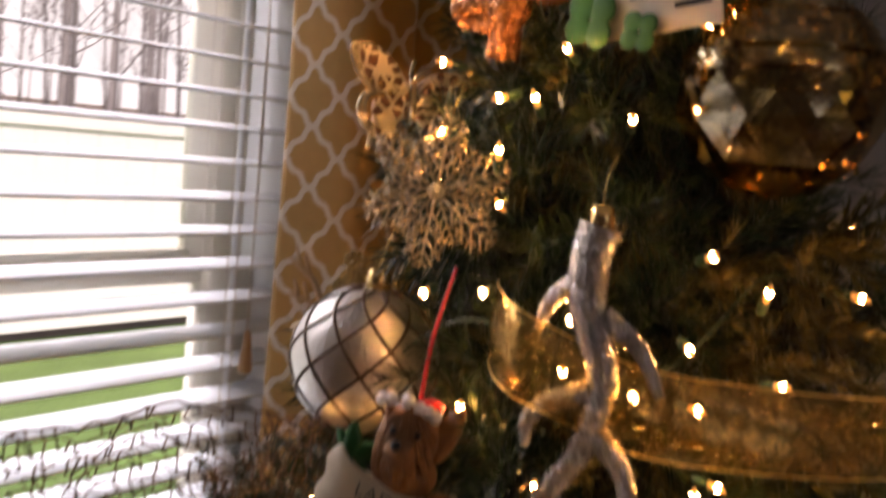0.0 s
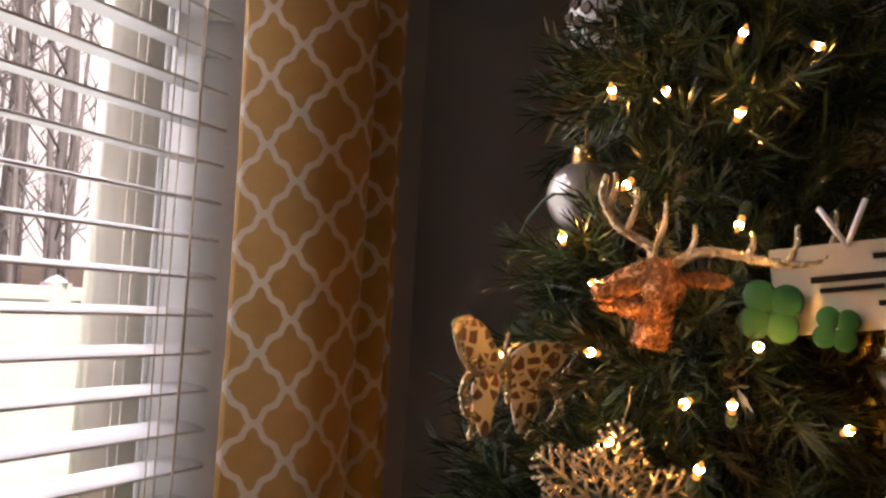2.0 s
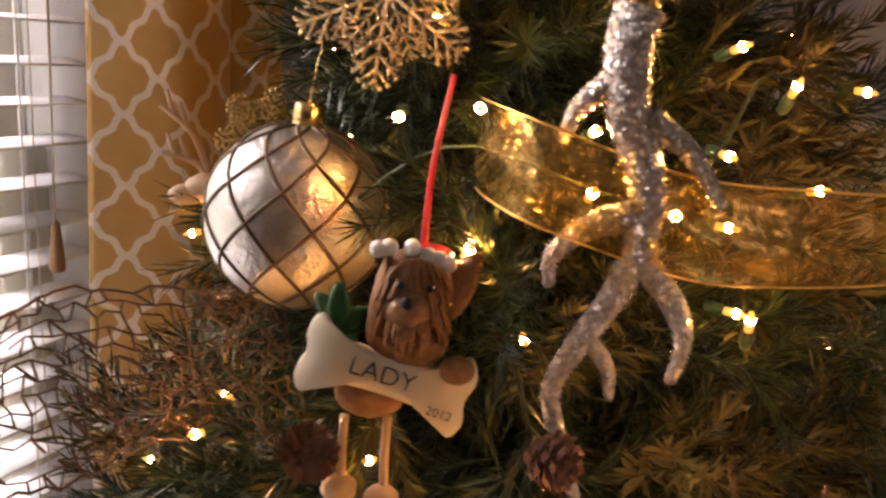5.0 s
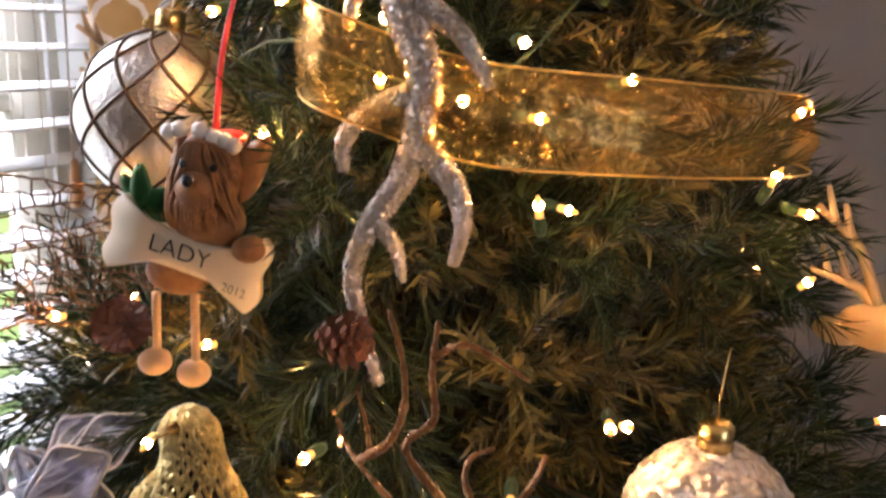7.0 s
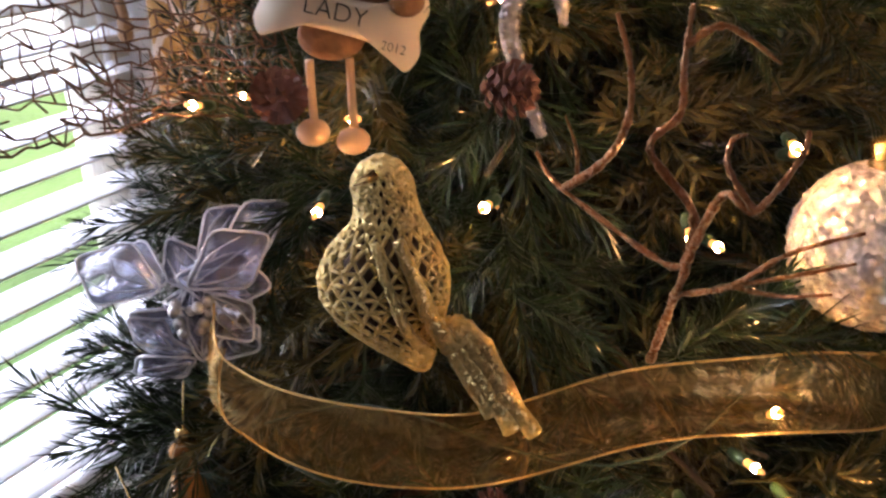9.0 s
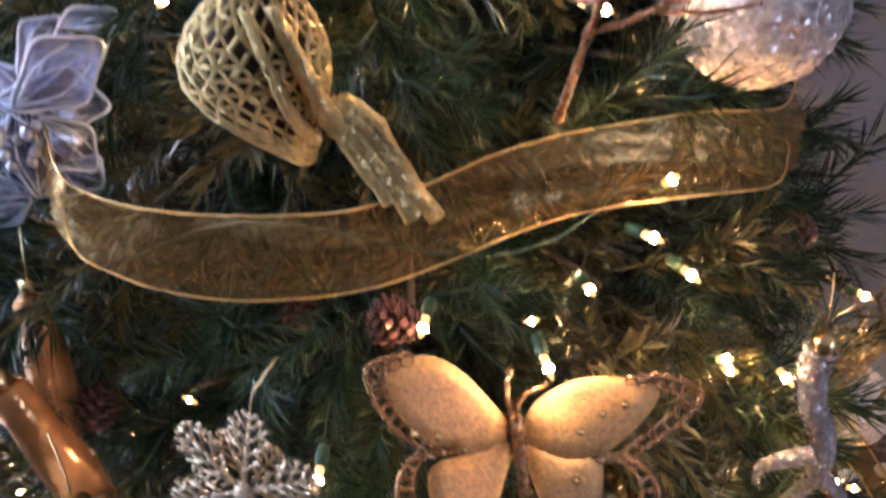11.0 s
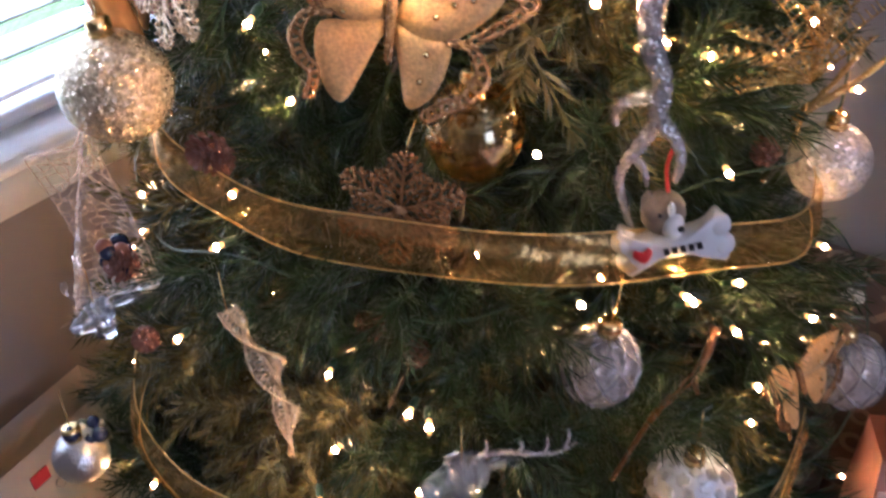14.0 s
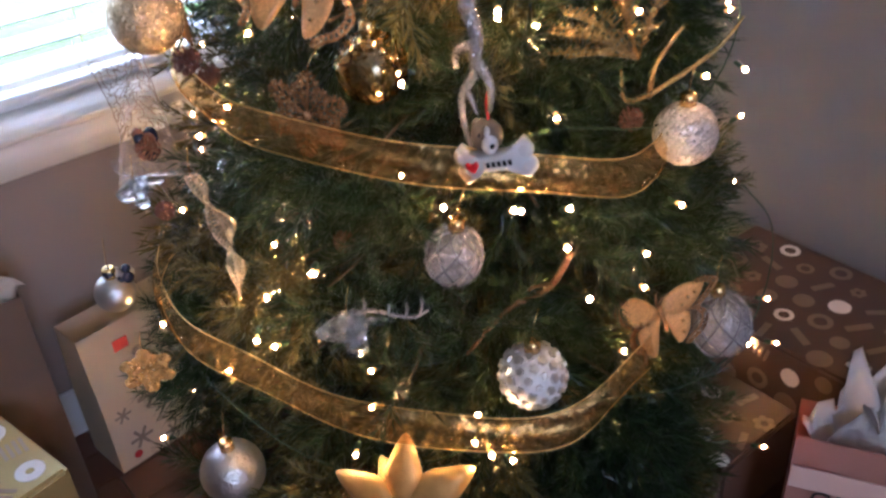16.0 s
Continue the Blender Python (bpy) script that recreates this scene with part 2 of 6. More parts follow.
def curtain_material():
    """Mustard cloth with a pale trellis of ogee lozenges; u runs along the cloth, v up it, in metres."""
    m = bpy.data.materials.new("mustard_trellis_cloth")
    m.use_nodes = True
    t = m.node_tree
    b = t.nodes["Principled BSDF"]

    def op(kind, a, c=None):
        n = t.nodes.new("ShaderNodeMath")
        n.operation = kind
        for i, v in enumerate((a, c)):
            if v is None:
                continue
            if isinstance(v, (int, float)):
                n.inputs[i].default_value = v
            else:
                t.links.new(v, n.inputs[i])
        return n.outputs[0]

    uv = t.nodes.new("ShaderNodeUVMap")
    sep = t.nodes.new("ShaderNodeSeparateXYZ")
    t.links.new(uv.outputs[0], sep.inputs[0])
    fine = t.nodes.new("ShaderNodeTexNoise")
    fine.inputs["Scale"].default_value = 260
    t.links.new(uv.outputs[0], fine.inputs["Vector"])
    u = op("MULTIPLY", op("ADD", sep.outputs[0], 0.002), 1 / 0.074)
    v = op("MULTIPLY", op("SUBTRACT", sep.outputs[1], 0.0565), 1 / 0.0725)
    p, q = op("ADD", u, v), op("SUBTRACT", u, v)
    wave = lambda x: op("MULTIPLY", op("SINE", op("MULTIPLY", x, 4 * math.pi)), -0.035)
    pw, qw = op("ADD", p, wave(q)), op("ADD", q, wave(p))
    line = lambda x: op("ABSOLUTE", op("SUBTRACT", op("FRACT", op("ADD", x, 0.5)), 0.5))
    near = op("MINIMUM", line(pw), line(qw))
    near = op("ADD", near, op("MULTIPLY", op("SUBTRACT", fine.outputs["Fac"], 0.5), 0.03))
    mask = op("LESS_THAN", near, 0.072)
    weave = t.nodes.new("ShaderNodeTexNoise")
    weave.inputs["Scale"].default_value, weave.inputs["Detail"].default_value = 60, 6
    t.links.new(uv.outputs[0], weave.inputs["Vector"])
    cloth = t.nodes.new("ShaderNodeMix")
    cloth.data_type = "RGBA"
    cloth.inputs["A"].default_value, cloth.inputs["B"].default_value = (0.36, 0.19, 0.045, 1), (0.45, 0.26, 0.07, 1)
    t.links.new(weave.outputs["Fac"], cloth.inputs["Factor"])
    mix = t.nodes.new("ShaderNodeMix")
    mix.data_type = "RGBA"
    mix.inputs["B"].default_value = (0.62, 0.52, 0.42, 1)
    t.links.new(mask, mix.inputs["Factor"])
    t.links.new(cloth.outputs["Result"], mix.inputs["A"])
    t.links.new(mix.outputs["Result"], b.inputs["Base Color"])
    b.inputs["Roughness"].default_value, b.inputs["Sheen Weight"].default_value = 0.75, 0.2
    bp = t.nodes.new("ShaderNodeBump")
    bp.inputs["Strength"].default_value, bp.inputs["Distance"].default_value = 0.3, 0.001
    t.links.new(fine.outputs["Fac"], bp.inputs["Height"])
    t.links.new(bp.outputs[0], b.inputs["Normal"])
    return m


CLOTH = curtain_material()


# ---- mesh helpers ----
def finish(bm, name, mat, smooth=True):
    me = bpy.data.meshes.new(name)
    bmesh.ops.recalc_face_normals(bm, faces=bm.faces)
    if smooth:
        for f in bm.faces:
            f.smooth = True
    bm.to_mesh(me)
    bm.free()
    me.materials.append(mat)
    return me


def part(name, bm, mat, parent=None, label="", smooth=True, m=None):
    ob = new(name, finish(bm, name, mat, smooth))
    if parent is not None:
        ob.parent = parent
    if m is not None:
        ob.matrix_local = m
    return tagged(ob, label)


def thing(name, m, label, category, group="", kind=""):
    ob = new(name)
    ob.empty_display_size = 0.02
    ob.matrix_world = m
    return tagged(ob, label, category, group, kind)


def facing(place, eye, lean=0.0):
    """Local x to the right, z up and -y towards the eye, upright but for the lean."""
    d = Vector(place) - Vector(eye)
    yaw = math.atan2(-d.x, d.y)
    return Matrix.Translation(place) @ Matrix.Rotation(yaw, 4, "Z") @ Matrix.Rotation(radians(lean), 4, "Y")


def box(bm, lo, hi, bevel=0.0):
    c = [(a + b) / 2 for a, b in zip(lo, hi)]
    s = [b - a for a, b in zip(lo, hi)]
    g = bmesh.ops.create_cube(bm, size=1, matrix=Matrix.Translation(c) @ Matrix.Diagonal((*s, 1)))
    if bevel:
        es = list({e for v in g["verts"] for e in v.link_edges})
        bmesh.ops.bevel(bm, geom=es, offset=bevel, segments=2, affect="EDGES", clamp_overlap=True)
    return bm


def boxed(lo, hi, bevel=0.0):
    return box(bmesh.new(), lo, hi, bevel)


def spline(points, steps=6):
    pts = [Vector(p) for p in points]
    if len(pts) < 3:
        return [pts[0].lerp(pts[-1], i / steps) for i in range(steps + 1)]
    out = []
    for i in range(len(pts) - 1):
        a, b, c, d = pts[max(i - 1, 0)], pts[i], pts[i + 1], pts[min(i + 2, len(pts) - 1)]
        for k in range(steps):
            t = k / steps
            out.append(0.5 * (2 * b + (c - a) * t + (2 * a - 5 * b + 4 * c - d) * t * t + (3 * b - a - 3 * c + d) * t ** 3))
    return out + [pts[-1]]


def tube(bm, points, r0, r1=None, sides=7, wob=0.0):
    r1 = r0 if r1 is None else r1
    rings, up = [], Vector((0.3, 1, 0.2)).normalized()
    n = len(points)
    for i, p in enumerate(points):
        d = (points[min(i + 1, n - 1)] - points[max(i - 1, 0)]).normalized()
        x = d.cross(up).normalized()
        y = d.cross(x)
        r = (r0 + (r1 - r0) * i / (n - 1)) * (1 + wob * math.sin(i * 2.3) * 0.5 + wob * random.uniform(-0.5, 0.5))
        rings.append([bm.verts.new(p + r * (math.cos(a) * x + math.sin(a) * y)) for a in np.linspace(0, 2 * math.pi, sides, endpoint=False)])
    for a, b in zip(rings, rings[1:]):
        for k in range(sides):
            bm.faces.new((a[k], a[(k + 1) % sides], b[(k + 1) % sides], b[k]))
    bm.faces.new(rings[0][::-1])
    bm.faces.new(rings[-1])
    return bm


def lathe(bm, profile, sides=32, at=(0, 0, 0)):
    rings = []
    for r, z in profile:
        if r < 1e-6:
            rings.append([bm.verts.new((at[0], at[1], at[2] + z))])
        else:
            rings.append([bm.verts.new((at[0] + r * math.cos(a), at[1] + r * math.sin(a), at[2] + z)) for a in np.linspace(0, 2 * math.pi, sides, endpoint=False)])
    for a, b in zip(rings, rings[1:]):
        for k in range(sides):
            k2 = (k + 1) % sides
            f = [a[k], a[k2], b[k2], b[k]] if len(a) > 1 and len(b) > 1 else [a[0], b[k2], b[k]] if len(a) == 1 else [a[k], a[k2], b[0]]
            bm.faces.new(f)
    return bm


def ball(bm, c, r, seg=20, rings=12, squash=(1, 1, 1)):
    bmesh.ops.create_uvsphere(bm, u_segments=seg, v_segments=rings, radius=r, matrix=Matrix.Translation(c) @ Matrix.Diagonal((*squash, 1)))
    return bm


def slab(bm, outline, thick, bulge=0.0, y=0.0):
    """A flat shape in the x-z plane with thickness, its middle bulged towards the viewer."""
    n = len(outline)
    cx, cz = sum(p[0] for p in outline) / n, sum(p[1] for p in outline) / n
    front = [bm.verts.new((x, y - thick / 2, z)) for x, z in outline]
    inner = [bm.verts.new((cx + (x - cx) * 0.6, y - thick / 2 - bulge, cz + (z - cz) * 0.6)) for x, z in outline]
    mid = bm.verts.new((cx, y - thick / 2 - bulge * 1.3, cz))
    back = [bm.verts.new((x, y + thick / 2, z)) for x, z in outline]
    for i in range(n):
        j = (i + 1) % n
        bm.faces.new((front[i], front[j], inner[j], inner[i]))
        bm.faces.new((inner[i], inner[j], mid))
        bm.faces.new((front[j], front[i], back[i], back[j]))
    bm.faces.new(back)
    return bm


def loop2d(points, steps=6):
    """A closed smooth outline through a few x, z points."""
    n, out = len(points), []
    for i in range(n):
        a, b, c, d = (Vector(points[(i + k) % n]) for k in (-1, 0, 1, 2))
        for k in range(steps):
            t = k / steps
            out.append(tuple(0.5 * (2 * b + (c - a) * t + (2 * a - 5 * b + 4 * c - d) * t * t + (3 * b - a - 3 * c + d) * t ** 3)))
    return out


# ---- the room ----
WX, WY, X0, Y0, TOP = 1.43, 0.90, -2.6, -2.7, 2.45
OX0, OX1, OZ0, OZ1, OUT = -0.15, 0.94, 0.60, 2.05, 1.05


def setting(name, bm, mat, label, category):
    ob = new(name, finish(bm, name, mat, False))
    return tagged(ob, label, category, kind="structure")


wb = bmesh.new()
box(wb, (X0 - 0.12, WY, -0.05), (OX0, OUT, TOP))
box(wb, (OX1, WY, -0.05), (WX + 0.15, OUT, TOP))
box(wb, (OX0, WY, -0.05), (OX1, OUT, OZ0))
box(wb, (OX0, WY, OZ1), (OX1, OUT, TOP))
setting("wall_north", wb, PLASTER, "taupe grey painted wall holding the window", "wall")
setting("wall_east", boxed((WX, Y0, -0.05), (WX + 0.15, WY, TOP)), PLASTER, "taupe grey painted wall behind the tree", "wall")
setting("wall_west", boxed((X0 - 0.12, Y0, -0.05), (X0, WY, TOP)), PLASTER, "taupe grey painted wall of the room", "wall")
# unseen wall; its window opening is assumed, to hold the fill lamp
sb = bmesh.new()
box(sb, (X0 - 0.12, Y0 - 0.15, -0.05), (-1.15, Y0, TOP))
box(sb, (-0.05, Y0 - 0.15, -0.05), (WX + 0.15, Y0, TOP))
box(sb, (-1.15, Y0 - 0.15, -0.05), (-0.05, Y0, 0.8))
box(sb, (-1.15, Y0 - 0.15, 2.2), (-0.05, Y0, TOP))
setting("wall_south", sb, PLASTER, "taupe grey painted wall, unseen, with an assumed window opening", "wall")
setting("ceiling", boxed((X0 - 0.12, Y0 - 0.15, TOP), (WX + 0.15, OUT, TOP + 0.1)), CEILING, "white painted ceiling", "ceiling")
floor = setting("floor", boxed((X0 - 0.12, Y0 - 0.15, -0.12), (WX + 0.15, OUT, -0.012)), WOODFLOOR, "dark red-brown wooden plank floor", "floor")
setting("baseboard", box(boxed((X0, WY - 0.014, 0), (WX - 0.015, WY - 0.001, 0.10), 0.003), (WX - 0.014, Y0, 0), (WX - 0.001, WY - 0.002, 0.10), 0.003), WHITE, "white painted baseboard along the walls", "baseboard")

win = tagged(new("window_1"), "white double-hung window with beige vinyl sashes", "window", kind="structure")
# jamb liners, sashes and glass
part("jamb", boxed((OX1 - 0.008, WY - 0.002, OZ0), (OX1 - 0.0005, OUT, OZ1)), WHITE, win)
part("jamb", boxed((OX0 + 0.0005, WY - 0.002, OZ0), (OX0 + 0.008, OUT, OZ1)), WHITE, win)
part("head_jamb", boxed((OX0 + 0.008, WY - 0.002, OZ1 - 0.008), (OX1 - 0.008, OUT, OZ1 - 0.0005)), WHITE, win)
part("window_sill", boxed((OX0 - 0.06, WY - 0.045, OZ0 - 0.004), (OX1 + 0.06, 0.985, OZ0 + 0.016), 0.006), WHITE, win, "white painted window sill")
part("apron", boxed((OX0 - 0.05, WY - 0.018, OZ0 - 0.07), (OX1 + 0.05, WY - 0.001, OZ0 - 0.006), 0.004), WHITE, win)
RAIL = 1.275
for side, lo, hi in (("lower", OZ0 + 0.016, RAIL), ("upper", RAIL, OZ1 - 0.008)):
    y0, y1 = (0.985, 1.012) if side == "lower" else (1.014, 1.04)
    f = bmesh.new()
    box(f, (0.838, y0, lo), (OX1 - 0.008, y1, hi), 0.004)
    box(f, (OX0 + 0.008, y0, lo), (OX0 + 0.105, y1, hi), 0.004)
    box(f, (OX0 + 0.10, y0 + 0.001, lo + 0.001), (0.843, y1 - 0.001, lo + (0.05 if side == "lower" else 0.02)), 0.003)
    box(f, (OX0 + 0.10, y0 + 0.001, hi - 0.02), (0.843, y1 - 0.001, hi - 0.001), 0.003)
    part("sash_frame", f, VINYL, win, "beige vinyl sash frame")
    pane = part("pane", boxed((OX0 + 0.10, (y0 + y1) / 2 - 0.002, lo + 0.015), (0.842, (y0 + y1) / 2 + 0.002, hi - 0.015)), GLASS, win, smooth=False)
    pane.visible_shadow = False
part("sash_bead", boxed((0.885, 0.978, OZ0 + 0.02), (0.893, 0.9845, OZ1 - 0.01), 0.002), WHITE, win)


def blinds():
    b = thing("window_blinds", pose(0.5 * (OX0 + OX1), 0.945, OZ0 + 0.02), "white two-inch slat blinds, half open, over the window", "blinds")
    half = (OX1 - OX0) / 2 - 0.012
    s = bmesh.new()
    n = 7
    top = [[s.verts.new((x, y, 0.0025 * (1 - (y / 0.025) ** 2) + dz)) for y in np.linspace(-0.025, 0.025, n)] for x in (-half, half) for dz in (0.0014, -0.0014)]
    (a, a2, c, c2) = top
    for k in range(n - 1):
        s.faces.new((a[k], a[k + 1], c[k + 1], c[k]))
        s.faces.new((a2[k + 1], a2[k], c2[k], c2[k + 1]))
        s.faces.new((a[k + 1], a[k], a2[k], a2[k + 1]))
        s.faces.new((c[k], c[k + 1], c2[k + 1], c2[k]))
    s.faces.new((a[0], c[0], c2[0], a2[0]))
    s.faces.new((c[-1], a[-1], a2[-1], c2[-1]))
    me = finish(s, "slat", SLAT, False)
    count = 30
    for k in range(count):
        o = new("slat", me)
        o.parent = b
        o.matrix_local = pose(random.uniform(-0.001, 0.001), 0, 0.050 + 0.044 * k, 7 + random.uniform(-1.2, 1.2), random.uniform(-0.1, 0.1), 0)
    part("bottom_rail", boxed((-half, -0.025, 0.004), (half, 0.025, 0.02), 0.004), SLAT, b)
    part("head_rail", boxed((-half, -0.03, 1.375), (half, 0.03, 1.42), 0.004), SLAT, b)
    for x in (half - 0.10, half - 0.085, -half + 0.12, 0.03):
        for y in (-0.027, 0.027):
            part("ladder_cord", tube(bmesh.new(), spline([(x, y, 0.02), (x, y, 1.38)], 8), 0.0009, sides=5), CORD, b)
    x = half - 0.068
    part("lift_cord", tube(bmesh.new(), spline([(x, -0.034, 1.37), (x + 0.004, -0.036, 0.9), (x - 0.002, -0.036, 0.575)], 8), 0.0011, sides=5), CORD, b)
    part("lift_cord", tube(bmesh.new(), spline([(x + 0.008, -0.034, 1.37), (x + 0.002, -0.036, 0.9), (x, -0.036, 0.575)], 8), 0.0011, sides=5), CORD, b)
    part("tassel", lathe(bmesh.new(), [(0, 0.585), (0.004, 0.58), (0.0075, 0.55), (0.009, 0.53), (0.007, 0.525), (0, 0.525)], 14, (x, -0.036, 0)), TASSEL, b, "turned wooden cord tassel")


blinds()


def curtain():
    ob = None
    base = [(0.825, 0.832), (0.842, 0.79), (0.866, 0.748), (0.892, 0.730), (0.922, 0.728), (0.948, 0.742), (0.966, 0.780), (0.980, 0.825),
            (0.992, 0.80), (1.004, 0.755), (1.020, 0.738), (1.036, 0.760), (1.050, 0.805), (1.066, 0.830), (1.085, 0.80), (1.10, 0.77)]
    path = spline([(x, y, 0) for x, y in base], 5)
    s = [0.0]
    for a, b in zip(path, path[1:]):
        s.append(s[-1] + (b - a).length)
    bm = bmesh.new()
    uv = bm.loops.layers.uv.new("UVMap")
    zs = np.linspace(0.03, 2.30, 60)
    grid, back = [], []
    for z in zs:
        grid.append([bm.verts.new((p.x + 0.004 * math.sin(z * 5 + i * 0.25), p.y + 0.005 * math.sin(z * 3.1 + i * 0.2), z)) for i, p in enumerate(path)])
    for j in range(len(zs) - 1):
        for i in range(len(path) - 1):
            f = bm.faces.new((grid[j][i], grid[j][i + 1], grid[j + 1][i + 1], grid[j + 1][i]))
            f.smooth = True
            for l, (a, c) in zip(f.loops, ((i, j), (i + 1, j), (i + 1, j + 1), (i, j + 1))):
                l[uv].uv = (s[a], zs[c])
    me = bpy.data.meshes.new("window_curtain")
    bm.to_mesh(me)
    bm.free()
    me.materials.append(CLOTH)
    ob = new("window_curtain", me)
    so = ob.modifiers.new("cloth_thickness", "SOLIDIFY")
    so.thickness = 0.002
    tagged(ob, "mustard yellow curtain with a white trellis pattern, hanging in folds", "curtain")
    rod = thing("curtain_rod", pose(0.4, 0.78, 2.32), "dark metal curtain rod above the window", "curtain rod")
    part("rod", tube(bmesh.new(), spline([(-0.75, 0, 0), (0.78, 0, 0)], 4), 0.011, sides=12), BLACK, rod)
    for x in (-0.70, 0.75):
        part("bracket", boxed((x - 0.008, 0, -0.02), (x + 0.008, 0.119, 0.012), 0.002), BLACK, rod)


curtain()

# ---- outdoors ----
gb = bmesh.new()
rows = []
for y in (-900, -60, -10, -3, 1.051, 1.06, 1.6, 2.5, 3.5, 4.3, 6, 9, 14, 22, 40, 120, 900):
    rows.append([gb.verts.new((x, y, -0.14 if y < 1.055 else 0.40 + (0.0 if y < 5 else min(2.2, (y - 5) * 0.07)))) for x in (-900, -60, -20, -8, -3, 0, 3, 8, 20, 60, 900)])
for a, b in zip(rows, rows[1:]):
    for k in range(len(a) - 1):
        gb.faces.new((a[k], a[k + 1], b[k + 1], b[k]))
ground = tagged(new("ground", finish(gb, "ground", GRASS)), "green winter lawn outside the window", "lawn", kind="structure")
ground.data.materials.append(LITTER)
for f in ground.data.polygons:
    if f.center.y > 5.0:
        f.material_index = 1

fence = thing("vinyl_fence", pose(0, 4.25, 0.42), "white vinyl privacy fence across the lawn", "fence")
for k in range(-3, 6):
    x = -0.3 + 2.1 * (k) + 0.0
    part("post", boxed((x - 0.06, -0.06, -0.02), (x + 0.06, 0.06, 1.12), 0.004), FENCE, fence, smooth=False)
    part("post_cap", lathe(bmesh.new(), [(0, 1.165), (0.05, 1.145), (0.088, 1.125), (0.088, 1.12), (0, 1.12)], 4, (x, 0, 0)), FENCE, fence, smooth=False)
    part("rail", boxed((x + 0.061, -0.025, 1.02), (x + 2.039, 0.025, 1.10), 0.004), FENCE, fence, smooth=False)
    part("rail", boxed((x + 0.061, -0.025, 0.03), (x + 2.039, 0.025, 0.12), 0.004), FENCE, fence, smooth=False)
    pm = finish(boxed((-0.082, -0.012, 0.121), (0.082, 0.012, 1.019), 0.003), "board", FENCE, False)
    for j in range(12):
        o = new("board", pm)
        o.parent = fence
        o.matrix_local = pose(x + 0.061 + 0.083 + j * 0.1648, 0, 0)


bd = bmesh.new()
bd.faces.new([bd.verts.new(p) for p in ((-90, 60, -5), (150, 60, -5), (150, 60, 60), (-90, 60, 60))])
OVERCAST = material("overcast_sky", (0.2, 0.2, 0.2), 1.0, 0, 0.05, 0.05, 0, emit=((0.93, 0.97, 1.0), 1.1))
setting("backdrop", bd, OVERCAST, "pale overcast winter sky behind the woods", "sky")


def woods():
    rng = random.Random(4)
    bm = bmesh.new()
    for k in range(230):
        y = rng.uniform(7, 26)
        x = rng.uniform(-0.6, 1.9) * y
        z0 = 0.40 + min(2.2, (y - 5) * 0.07) - 0.05
        h, r = rng.uniform(5, 12), rng.uniform(0.02, 0.07)
        lean = rng.uniform(-0.5, 0.5)
        pts = spline([(x, y, z0), (x + lean * 0.4, y, z0 + h * 0.5), (x + lean, y, z0 + h)], 3)
        tube(bm, pts, r, r * 0.25, 6)
        for j in range(rng.randint(8, 14)):
            t = rng.uniform(0.1, 0.95)
            p = Vector((x + lean * t * 0.8, y, z0 + h * t))
            a, l = rng.uniform(0, 6.28), rng.uniform(0.5, 1.8) * (1.1 - 0.5 * t)
            q = p + Vector((math.cos(a) * l, math.sin(a) * l * 0.4, l * rng.uniform(0.5, 1.2)))
            tube(bm, [p, p.lerp(q, 0.5) + Vector((0, 0, -0.05)), q], r * 0.22, 0.008, 4)
            for i in range(3):
                w = p.lerp(q, rng.uniform(0.3, 1))
                tube(bm, [w, w + Vector((rng.uniform(-0.5, 0.5), 0, rng.uniform(0.1, 0.7)))], 0.012, 0.004, 3)
    ob = new("woods", finish(bm, "woods", BARK))
    tagged(ob, "bare grey winter woods behind the fence", "woods", kind="stuff")


woods()

# ---- the Christmas tree ----
AX, AY = 0.72, 0.33


def cone_r(z):
    return float(np.interp(z, (0.1, 0.46, 0.75, 0.96, 1.25, 1.55, 1.7, 2.0), (0.50, 0.455, 0.38, 0.335, 0.262, 0.165, 0.125, 0.03)))


def on_tree(deg, z, off=0.0):
    r = cone_r(z) + off
    return Vector((AX + r * math.cos(radians(deg)), AY + r * math.sin(radians(deg)), z))


CLEARINGS = []   # (place, radius) kept free of foliage


def clear(place, r):
    CLEARINGS.append((Vector(place), r))


